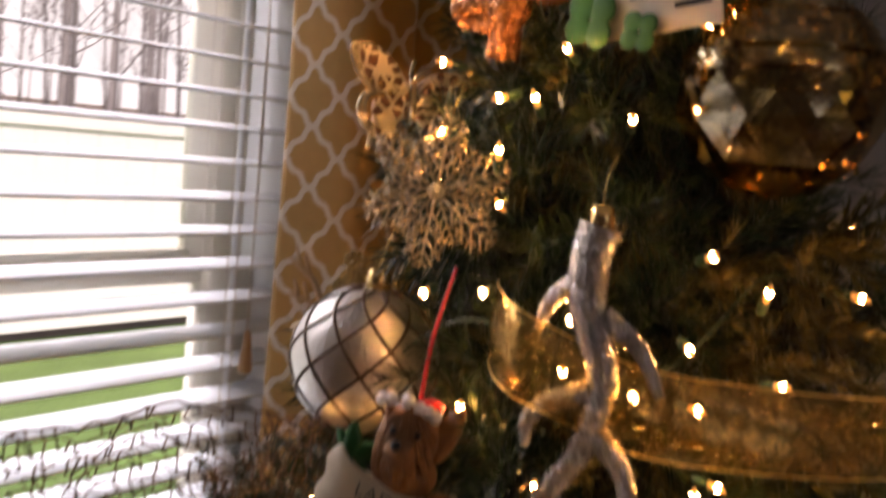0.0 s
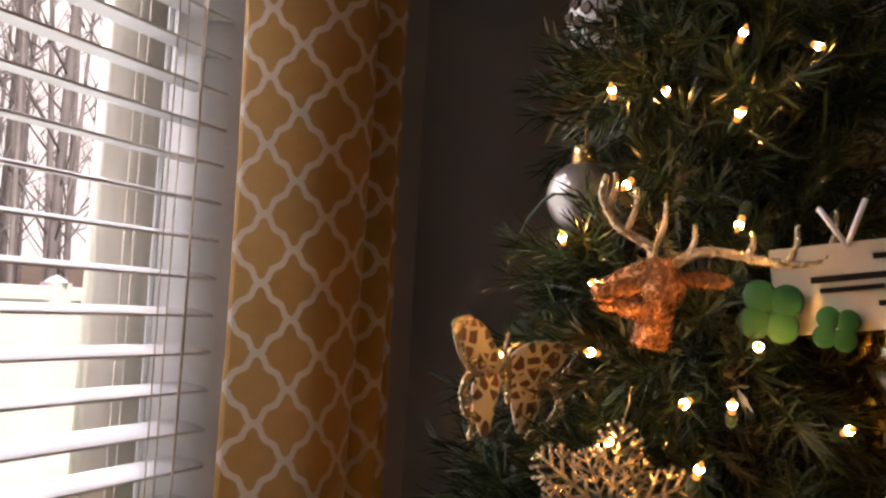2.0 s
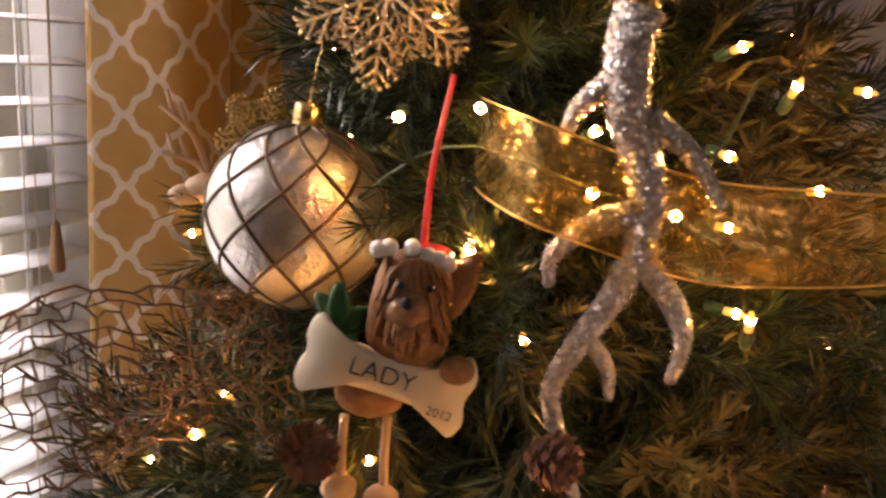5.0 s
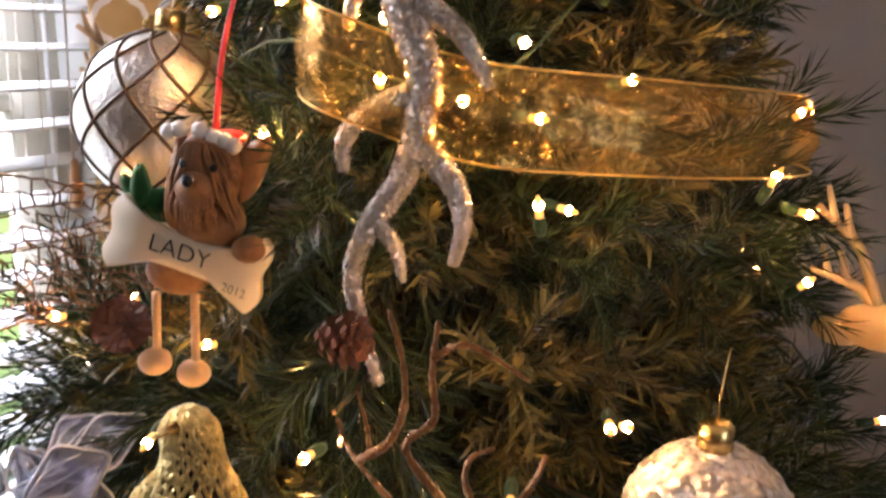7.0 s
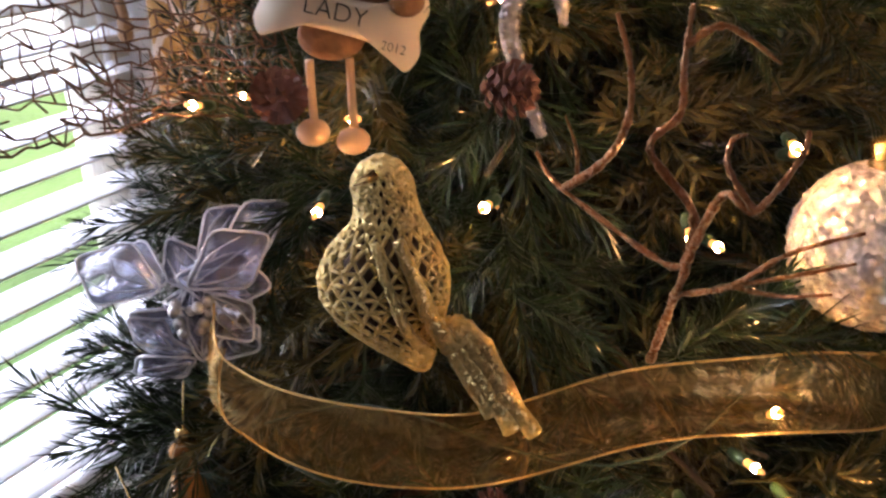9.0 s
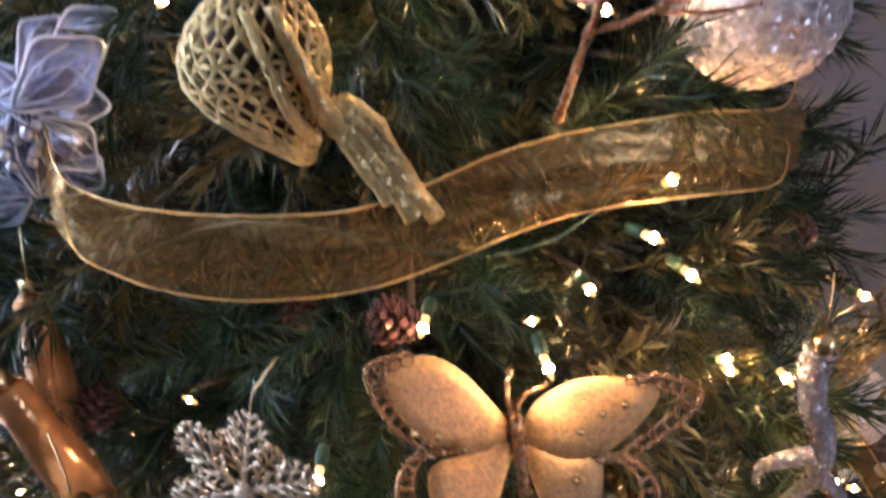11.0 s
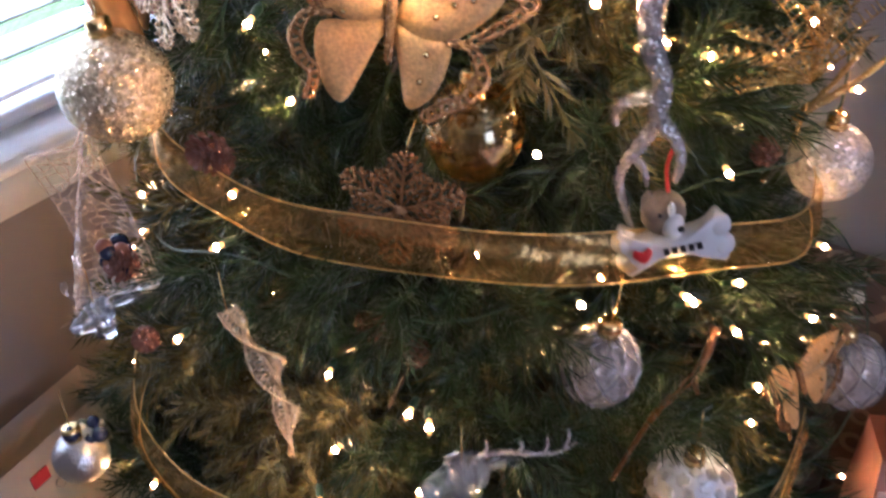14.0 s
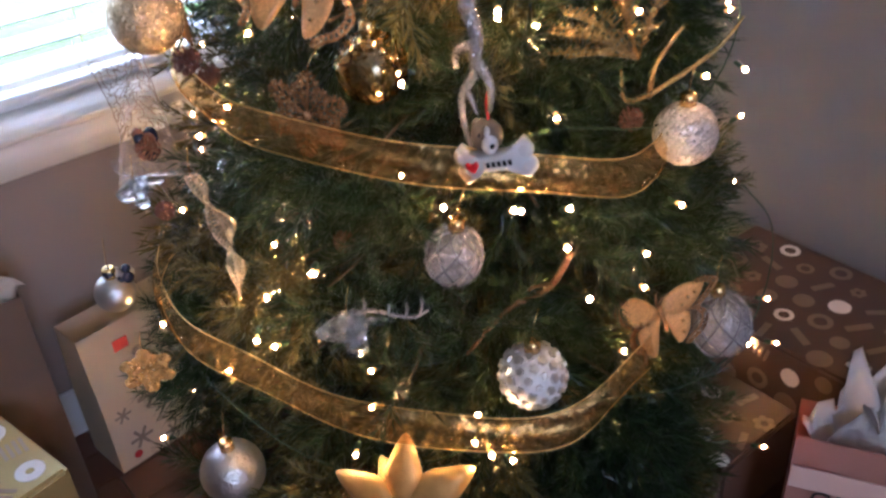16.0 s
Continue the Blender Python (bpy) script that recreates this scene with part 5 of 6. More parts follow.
def tree_ribbon(label, stations, width, twist_amt=0.14):
    """Sheer ribbon wound on the tree: stations of angle, height, stand-off."""
    raw = spline([on_tree(a, z, o) for a, z, o in stations], 12)
    pts = [sum(raw[max(0, i - 9):i + 10], Vector()) / len(raw[max(0, i - 9):i + 10]) for i in range(len(raw))]
    t = thing("gold_ribbon", Matrix.Translation(pts[0]), label, "ribbon")
    bm = bmesh.new()
    c0 = pts[0]
    n = 8
    rows, lo, hi = [], [], []
    for i, p in enumerate(pts):
        out = Vector((p.x - AX, p.y - AY, 0)).normalized()
        wob = 0.35 * math.sin(i * 0.09 + stations[0][1] * 9) + 0.10 * math.sin(i * 0.23)
        up = (Vector((0, 0, 1)) - out * (0.10 + twist_amt * wob)).normalized()
        row = []
        for k in range(n + 1):
            v = k / n - 0.5
            row.append(p + up * (v * width) + out * (0.006 * math.cos(v * 3.1) + 0.002 * math.sin(k * 1.7 + i * 0.18)) - c0)
        rows.append([bm.verts.new(q) for q in row])
        lo.append(row[0])
        hi.append(row[-1])
    for a, b in zip(rows, rows[1:]):
        for k in range(n):
            bm.faces.new((a[k], a[k + 1], b[k + 1], b[k]))
    part("sheer_band", bm, ORGANZA, t, "sheer gold organza")
    for e in (lo, hi):
        part("wired_edge", tube(bmesh.new(), e, 0.00065, sides=5), SELVAGE, t, "wired gold edge")
    for p in pts[14:-14:3]:
        clear(p, width * 0.5)


def mini_deer(place, eye, size=1.0):
    t = thing("deer_ornament", facing(place, eye) @ Matrix.Scale(size, 4), "small tan wooden deer head with antlers", "ornament")
    b = bmesh.new()
    ball(b, (0, 0, 0), 0.014, 14, 10, (1.5, 0.8, 0.8))
    ball(b, (-0.018, 0, -0.004), 0.009, 12, 8, (1.4, 0.8, 0.8))
    part("head", b, TAN, t)
    for s in (0, 1):
        h = bmesh.new()
        tube(h, spline([(-0.004, 0, 0.008 + 0.002 * s), (-0.014, 0, 0.018 + 0.018 * s), (-0.034, 0, 0.024 + 0.030 * s)], 5), 0.0032, 0.0018, 7)
        tube(h, spline([(-0.018, 0, 0.021 + 0.020 * s), (-0.022, 0, 0.034 + 0.022 * s)], 3), 0.0024, 0.0014, 6)
        tube(h, spline([(-0.026, 0, 0.023 + 0.026 * s), (-0.030, 0, 0.036 + 0.028 * s)], 3), 0.0022, 0.0012, 6)
        part("antler", h, TAN, t)


def berry_pick(place, eye, label, mats, seed):
    t = thing("berry_pick", facing(place, eye), label, "ornament")
    clear(place, 0.016)
    rng = random.Random(seed)
    for k in range(9):
        p = (rng.uniform(-0.013, 0.013), rng.uniform(-0.010, 0.008), rng.uniform(-0.013, 0.013))
        berry = part("berry", ball(bmesh.new(), p, rng.uniform(0.0055, 0.0085), 14, 10), mats[k % len(mats)], t)
        part("stalk", tube(bmesh.new(), [Vector(p), Vector((0, 0.03, -0.006))], 0.0008, sides=5), WIRE, berry)


def gold_spray(place, eye, l, n):
    t = thing("glitter_spray", facing(place, eye), "fan of gold glitter sprigs at the edge of the tree", "ornament")
    rng = random.Random(12)
    for k in range(n):
        a, q = rng.uniform(-1.5, 1.3), l * rng.uniform(0.6, 1.1)
        tip = Vector((q * math.sin(a), rng.uniform(-0.6, 0.3) * q, q * math.cos(a) * 0.8))
        pts = spline([Vector((0, 0.02, 0)), tip * 0.5 + Vector((0, 0, 0.15 * q)), tip], 5)
        sprig = bmesh.new()
        tube(sprig, pts, 0.0011, 0.0006, 5)
        for i in range(3, len(pts)):
            for sx in (1, -1):
                tube(sprig, [pts[i], pts[i] + Vector((sx * 0.006, rng.uniform(-0.004, 0.004), 0.007))], 0.0009, 0.0006, 4)
        part("sprig", sprig, GOLD_G, t)


def name_card(place, eye):
    t = thing("card_ornament", facing(place, eye, -8), "cream card ornament with a green clover", "ornament")
    clear(place, 0.035)
    part("card", boxed((-0.040, -0.001, -0.028), (0.040, 0.001, 0.020), 0.0006), CARDST, t, smooth=False)
    bars(t, BLACK, [(-0.020, 0.030, 0.001, 0.0036), (-0.016, 0.016, -0.005, 0.0026), (0.012, 0.034, 0.011, 0.003), (0.012, 0.034, -0.014, 0.003)], pose(0, -0.0016, 0))
    for x, z, s in ((-0.042, -0.014, 1.0), (-0.010, -0.026, 0.7), (0.036, 0.022, 0.9)):
        c = bmesh.new()
        for k in range(4):
            a = k * math.pi / 2 + 0.5
            ball(c, (x + 0.010 * s * math.cos(a), -0.004, z + 0.010 * s * math.sin(a)), 0.0095 * s, 14, 8, (1, 0.13, 1))
        part("clover", c, CLOVER, t, "green clover")
    part("clip", tube(bmesh.new(), spline([(0.0, -0.001, 0.018), (-0.012, -0.002, 0.040)], 3), 0.0016, sides=6), WHITE_RESIN, t)
    part("clip", tube(bmesh.new(), spline([(0.0, -0.001, 0.018), (0.012, -0.002, 0.042)], 3), 0.0016, sides=6), WHITE_RESIN, t)


EYE1, EYE2, EYE3, EYE4, EYE5 = (0.03, 0.24, 1.5), (0.08, 0.15, 1.4), (0.13, 0.0, 1.32), (0.15, 0.02, 1.19), (-0.02, -0.28, 1.18)

grooved_ball((0.535, 0.408, 1.303), EYE2, 0.0515, 6)
dog_on_bone((0.460, 0.315, 1.250), EYE2)
antler("glitter_antler", "silver glitter antler hanging from a gold cap", (0.503, 0.219, 1.427), EYE2, SILVER_G, 0.96, -1)
deer_head("glitter_deer_head", "rust glitter deer head with gold antlers", (0.566, 0.342, 1.546), EYE1, RUST_G, CHAMP_G, 0.060, 3, True, 0, 1.25)
name_card((0.572, 0.236, 1.556), EYE1)
snowflake((0.528, 0.352, 1.424), EYE2, 0.050, CHAMP_G, "champagne glitter snowflake near the deer head", 8, 0, 0.0013)
butterfly((0.599, 0.439, 1.490), EYE1, 0.056, SCROLL_WING, CHAMP_G, "brown and cream scrollwork butterfly, wings folded", -3, (0, 46))
mini_deer((0.600, 0.510, 1.302), EYE2)
mini_deer((0.735, 0.026, 1.188), EYE3, 1.3)
snowflake((0.629, 0.492, 1.337), EYE2, 0.032, GOLD_G, "small gold glitter snowflake", 20)
net_ribbon("net_ribbon", "bronze crackle net ribbon sticking out towards the window", [(0.52, 0.40, 1.222), (0.46, 0.43, 1.232), (0.40, 0.455, 1.236), (0.34, 0.47, 1.232), (0.29, 0.475, 1.23)], 0.085, NET, 0.0062, 2, 0.00065, 0.012)
lace_bird((0.405, 0.268, 1.145), (0.08, 0.11, 1.29))
twig_branch("twig_ornament", "bronze glitter twig branch", (0.47, 0.17, 1.09),
            [([(-0.046, -0.019, 0.026), (-0.059, -0.030, 0.058), (-0.071, -0.039, 0.085), (-0.062, -0.028, 0.078), (-0.049, 0.019, 0.099), (-0.043, 0.032, 0.111)], 1.2),
             ([(-0.048, 0.018, 0.098), (-0.059, -0.003, 0.115), (-0.065, -0.014, 0.133), (-0.069, -0.016, 0.153), (-0.072, -0.012, 0.172)], 1.15),
             ([(-0.049, 0.012, 0.103), (-0.054, 0.010, 0.117), (-0.053, 0.015, 0.130)], 0.7),
             ([(-0.071, -0.039, 0.085), (-0.078, -0.042, 0.106), (-0.087, -0.029, 0.130), (-0.084, -0.038, 0.142), (-0.089, -0.040, 0.160), (-0.089, -0.042, 0.178)], 1.15),
             ([(-0.089, -0.041, 0.166), (-0.086, -0.052, 0.171), (-0.071, -0.066, 0.157)], 0.9),
             ([(-0.071, -0.039, 0.085), (-0.085, -0.049, 0.108), (-0.094, -0.057, 0.120), (-0.097, -0.066, 0.116), (-0.092, -0.077, 0.132), (-0.083, -0.078, 0.139)], 1.1),
             ([(-0.097, -0.066, 0.116), (-0.096, -0.057, 0.129), (-0.093, -0.057, 0.137), (-0.081, -0.059, 0.136)], 0.8),
             ([(-0.061, -0.031, 0.065), (-0.073, -0.055, 0.078), (-0.079, -0.075, 0.096), (-0.078, -0.097, 0.106)], 0.9),
             ([(-0.073, -0.055, 0.078), (-0.078, -0.075, 0.087), (-0.073, -0.095, 0.093)], 0.7),
             ([(-0.073, -0.055, 0.078), (-0.077, -0.073, 0.079), (-0.076, -0.089, 0.082)], 0.7)], BRANCH, 0.0017)
textured_ball("crackle_bauble", "pearl bauble crusted with coarse glitter", (0.557, 0.079, 1.127), EYE3, 0.042, PEARL_G, 0.035, 3)
acrylic_flower((0.432, 0.420, 1.085), (0.08, 0.11, 1.29), 0.072)
finial((0.421, 0.435, 1.0), (0.1, 0.1, 1.25), 0.13, 4)
butterfly((0.414, 0.168, 0.958), EYE4, 0.074, CREAM_WING, BRONZE_G, "large tan gold butterfly with openwork glitter edges", 4, (-32, 0))
snowflake((0.323, 0.259, 0.991), EYE4, 0.037, CHAMP_G, "champagne glitter snowflake on the branch", 15, -60, 0.0011)
textured_ball("gilt_bauble", "champagne glitter bauble with clear chips", (0.335, 0.362, 0.897), EYE4, 0.040, CHAMP_G, 0.02, 5)
finial((0.350, 0.395, 1.00), (0.1, -0.1, 1.17), 0.16, -14)
faceted_ball((0.462, 0.145, 0.862), EYE4, 0.036)
faceted_ball((0.630, 0.176, 1.499), EYE2, 0.062)
snowflake((0.392, 0.158, 0.832), EYE4, 0.046, BRONZE_G, "bronze glitter snowflake over the gold ribbon", 10, 0, 0.0015)
antler("glitter_antler", "silver glitter antler beside the bone ornament", (0.492, 0.032, 0.982), EYE4, SILVER_G, 0.72, -3, 1, False)
dog_bone_two((0.497, 0.008, 0.800), EYE5)
textured_ball("sugar_bauble", "white sugared bauble at the edge of the tree", (0.728, -0.028, 0.756), EYE5, 0.034, PEARL_G, 0.02, 8)
caged_ball((0.465, 0.040, 0.694), EYE5, 0.029, 8)
twist((0.298, 0.243, 0.772), EYE5, 0.16, -4)
deer_head("clear_deer_head", "clear silver deer head with one curved antler", (0.372, 0.104, 0.618), EYE5, CLEAR, SILVER_G, 0.062, 0, False)
textured_ball("mosaic_bauble", "white bauble with clear mosaic chips", (0.508, -0.026, 0.555), EYE5, 0.035, WHITE_RESIN, 0, 9, SILVER)
poinsettia((0.355, 0.018, 0.424), EYE5, 0.088)
textured_ball("silver_bauble", "silver glass bauble low on the tree", (0.255, 0.218, 0.402), EYE5, 0.038, SILVER, 0.01, 4)
butterfly((0.679, -0.052, 0.560), EYE5, 0.062, CREAM_WING, BRONZE_G, "tan butterfly ornament seen edge on", -20, (0, 60))
caged_ball((0.755, -0.081, 0.520), EYE5, 0.036, -10)
twig_branch("twig_ornament", "brown glitter twig spray", (0.56, 0.0, 0.63), [([(0.03, 0, 0.03), (0, 0, 0), (-0.05, 0.012, -0.012), (-0.10, 0.022, -0.05)], 1.0), ([(0, 0, 0), (-0.03, -0.01, 0.02), (-0.05, -0.02, 0.03)], 0.7)], BRANCH, 0.0045)
twig_branch("twig_ornament", "gold curled twig spray at the edge of the tree", (0.70, 0.0, 0.80), [([(0, 0, 0), (-0.03, -0.03, 0.05), (-0.02, -0.05, 0.09)], 1.0), ([(0, 0, 0), (0.03, -0.05, 0.05), (0.06, -0.06, 0.08)], 0.9), ([(0, 0, 0), (-0.06, -0.02, 0.02), (-0.08, -0.03, 0.06)], 0.8)], GOLD_G, 0.0035)
net_ribbon("net_ribbon", "champagne net ribbon hanging at the side of the tree", [(0.352, 0.43, 0.765), (0.32, 0.432, 0.767), (0.285, 0.425, 0.765)], 0.155, NET_S, 0.0052, 7, 0.0006)
mini = textured_ball("silver_bauble", "small silver bauble over the gift bag", (0.240, 0.433, 0.556), EYE5, 0.025, SILVER, 0, 12)
deer_head("clear_reindeer", "clear glass reindeer ornament at the tree's side", (0.300, 0.437, 0.676), EYE5, CLEAR, CLEAR, 0.045, 0, True)
textured_ball("dotted_bauble", "white bauble with brown square dots", (0.696, 0.404, 1.746), EYE1, 0.032, WHITE_RESIN, 0, 14, GROOVE)
textured_ball("silver_bauble", "silver bauble behind the deer head", (0.672, 0.412, 1.612), EYE1, 0.026, SILVER, 0, 15)
snowflake((0.225, 0.335, 0.50), EYE5, 0.032, GOLD_G, "gold star ornament by the gift bag", 0)
berry_pick((0.315, 0.402, 0.746), EYE5, "dark blue and russet berry cluster beside the net ribbon", (INKBERRY, INKBERRY, CONE), 3)
berry_pick((0.250, 0.430, 0.575), EYE5, "dark blue berry cluster over the gift bag", (INKBERRY, INKBERRY, SILVER), 4)
gold_spray((0.638, -0.027, 0.857), EYE5, 0.085, 18)
pine_cones()

tree_ribbon("sheer gold ribbon wound high on the tree", [(184, 1.352, -0.075), (194, 1.348, 0.012), (202, 1.337, 0.012), (210, 1.325, 0.011), (218, 1.318, 0.011), (230, 1.315, 0.012), (246, 1.309, 0.012), (279, 1.298, 0.019), (294, 1.298, -0.031)], 0.046)
tree_ribbon("sheer gold ribbon wound on the tree above the butterfly", [(158, 1.078, -0.039), (170, 1.066, 0.011), (173, 1.057, 0.012), (178, 1.054, 0.012), (186, 1.051, 0.012), (193, 1.051, 0.012), (199, 1.056, 0.011), (206, 1.069, 0.011), (214, 1.075, 0.011), (222, 1.075, 0.012), (231, 1.066, 0.012), (241, 1.049, 0.011), (256, 1.049, -0.039)], 0.040)
tree_ribbon("sheer gold ribbon wound on the tree below the butterfly", [(164, 0.856, -0.038), (174, 0.844, 0.012), (183, 0.828, 0.012), (192, 0.816, 0.011), (199, 0.811, 0.011), (209, 0.806, 0.012), (220, 0.798, 0.012), (230, 0.789, 0.011), (240, 0.778, 0.011), (249, 0.765, 0.012), (258, 0.749, 0.012), (270, 0.749, -0.038)], 0.040)
tree_ribbon("sheer gold ribbon wound low on the tree", [(158, 0.589, -0.038), (168, 0.577, 0.012), (172, 0.548, 0.012), (180, 0.538, 0.012), (190, 0.541, 0.011), (200, 0.544, 0.012), (209, 0.532, 0.012), (219, 0.521, 0.011), (229, 0.514, 0.011), (238, 0.507, 0.011), (245, 0.512, 0.011), (250, 0.540, 0.011), (264, 0.540, -0.039)], 0.045)


# ---- string lights ----
LIT_A = [(0.621, 0.301, 1.658), (0.611, 0.359, 1.416), (0.564, 0.281, 1.242), (0.566, 0.180, 1.315), (0.565, 0.478, 1.175), (0.492, 0.339, 1.188), (0.514, 0.265, 1.141), (0.506, 0.113, 1.188), (0.594, 0.174, 1.265), (0.514, 0.146, 1.133),
         (0.497, 0.110, 1.058), (0.495, 0.097, 1.007), (0.424, 0.155, 0.994), (0.554, 0.457, 0.814), (0.562, 0.193, 0.919), (0.372, 0.253, 0.952), (0.388, 0.244, 0.893), (0.560, 0.071, 0.902)]
LIT_B = [(0.511, 0.185, 0.708), (0.609, 0.117, 0.648), (0.422, 0.519, 0.704), (0.501, -0.011, 0.752), (0.474, 0.063, 0.735), (0.391, 0.335, 0.784), (0.366, 0.229, 0.663), (0.336, 0.293, 0.783), (0.341, 0.105, 0.699), (0.273, 0.388, 0.514),
         (0.652, -0.027, 0.505), (0.384, 0.101, 0.500), (0.714, -0.042, 0.681), (0.697, -0.014, 0.566), (0.356, 0.134, 0.595)]


LIT_C = [(0.596, 0.376, 1.670), (0.587, 0.341, 1.666), (0.587, 0.298, 1.651), (0.618, 0.257, 1.697), (0.601, 0.299, 1.703), (0.573, 0.359, 1.607), (0.577, 0.398, 1.575), (0.560, 0.373, 1.547), (0.552, 0.280, 1.517), (0.536, 0.315, 1.485), (0.539, 0.291, 1.486), (0.526, 0.305, 1.453), (0.569, 0.294, 1.584), (0.558, 0.235, 1.477), (0.546, 0.369, 1.508), (0.529, 0.353, 1.462), (0.599, 0.214, 1.539), (0.568, 0.182, 1.403), (0.590, 0.156, 1.385), (0.654, 0.122, 1.383), (0.547, 0.181, 1.352), (0.584, 0.140, 1.335), (0.495, 0.329, 1.364), (0.501, 0.290, 1.370), (0.514, 0.238, 1.362), (0.507, 0.236, 1.334)]
LIT_D = [(0.481, 0.285, 1.307), (0.531, 0.163, 1.278), (0.705, 0.071, 1.257), (0.683, 0.064, 1.222), (0.523, 0.200, 1.325), (0.670, 0.084, 1.282), (0.765, 0.091, 1.310), (0.768, 0.022, 1.117), (0.462, 0.424, 1.197), (0.435, 0.325, 1.156), (0.452, 0.240, 1.163), (0.539, 0.116, 1.176), (0.493, 0.154, 1.144), (0.501, 0.076, 0.954), (0.487, 0.116, 1.031), (0.457, 0.091, 0.863), (0.421, 0.213, 1.010), (0.460, 0.142, 1.015), (0.321, 0.358, 0.671), (0.522, 0.002, 0.736), (0.565, -0.021, 0.731), (0.313, 0.205, 0.573), (0.322, 0.180, 0.575), (0.289, 0.244, 0.519), (0.436, -0.013, 0.495), (0.447, -0.027, 0.480)]
LIT_E = [(0.464, -0.042, 0.471), (0.377, 0.079, 0.571), (0.331, 0.196, 0.628), (0.259, 0.497, 0.247), (0.344, 0.079, 0.472), (0.444, -0.010, 0.527), (0.563, 0.022, 0.906), (0.534, 0.042, 0.922), (0.662, -0.012, 0.901), (0.746, -0.034, 0.816), (0.567, -0.000, 0.820), (0.555, -0.028, 0.692), (0.635, -0.063, 0.665), (0.567, -0.049, 0.635), (0.365, 0.146, 0.667)]


def string_lights():
    rng = random.Random(21)
    t = thing("string_lights", pose(AX, AY, 1.0), "warm white string lights on green wire wound through the tree", "string lights")
    o0 = Vector((AX, AY, 1.0))
    me = finish(lathe(bmesh.new(), [(0, 0.0066), (0.0009, 0.0054), (0.0017, 0.0030), (0.0020, 0.0), (0.0021, -0.003), (0.0019, -0.006), (0, -0.006)], 10), "bulb", BULB)
    fi = finish(ball(bmesh.new(), (0, 0, 0.0006), 0.0024, 10, 8, (1, 1, 1.0)), "filament", FILAMENT)
    so = finish(lathe(bmesh.new(), [(0.0030, -0.006), (0.0034, -0.012), (0.0026, -0.017), (0, -0.017)], 8), "socket", SOCKET)
    places = [Vector(p) for p in LIT_A + LIT_B + LIT_C + LIT_D + LIT_E]
    z = 0.2
    while z < 1.95:
        r = cone_r(z)
        n = max(2, int(2 * math.pi * r / 0.24))
        a0 = rng.uniform(0, 6.28)
        for k in range(n):
            a = a0 + 2 * math.pi * k / n + rng.uniform(-0.15, 0.15)
            p = on_tree(math.degrees(a), z + rng.uniform(-0.03, 0.03), rng.uniform(-0.05, -0.005))
            if all((p - q).length > 0.07 for q in places) and math.cos(a - radians(215)) < 0.3 and all((p - c).length > rad for c, rad in CLEARINGS):
                places.append(p)
        z += 0.11
    for p in places:
        out = Vector((p.x - AX, p.y - AY, rng.uniform(-0.15, 0.25))).normalized() + Vector([rng.uniform(-0.5, 0.5) for _ in range(3)])
        m = Matrix.Translation(p - o0) @ out.to_track_quat("Z", "Y").to_matrix().to_4x4()
        b = new("bulb", me)
        b.parent = t
        b.matrix_local = m
        s = new("socket", so)
        s.parent = b
        g = new("filament", fi)
        g.parent = b
        clear(p, 0.003)
    for z0 in (0.3, 0.6, 0.9, 1.2, 1.5):
        pts = [on_tree(a, z0 + 0.0007 * a + 0.02 * math.sin(a * 0.11), -0.03 + 0.012 * math.sin(a * 0.07)) - o0 for a in range(90, 380, 5)]
        part("wire", tube(bmesh.new(), pts, 0.0011, sides=4), WIRE, t)


string_lights()
build_tree()


# ---- presents ----
def gift_bag(name, label, m, w, d, h, mat, flare=0.0):
    t = thing(name, m, label, "gift bag")
    b = bmesh.new()
    lo = [b.verts.new((sx * w / 2, sy * d / 2, 0.001)) for sx, sy in ((-1, -1), (1, -1), (1, 1), (-1, 1))]
    md = [b.verts.new((sx * w / 2, sy * d / 2, h * 0.5)) for sx, sy in ((-1, -1), (1, -1), (1, 1), (-1, 1))]
    hi = [b.verts.new((sx * (w / 2 + flare), sy * d * 0.35, h)) for sx, sy in ((-1, -1), (1, -1), (1, 1), (-1, 1))]
    b.faces.new(lo[::-1])
    for p, q in ((lo, md), (md, hi)):
        for k in range(4):
            b.faces.new((p[k], p[(k + 1) % 4], q[(k + 1) % 4], q[k]))
    bmesh.ops.solidify(b, geom=b.faces[:], thickness=0.001)
    part("bag", b, mat, t, smooth=False)
    return t


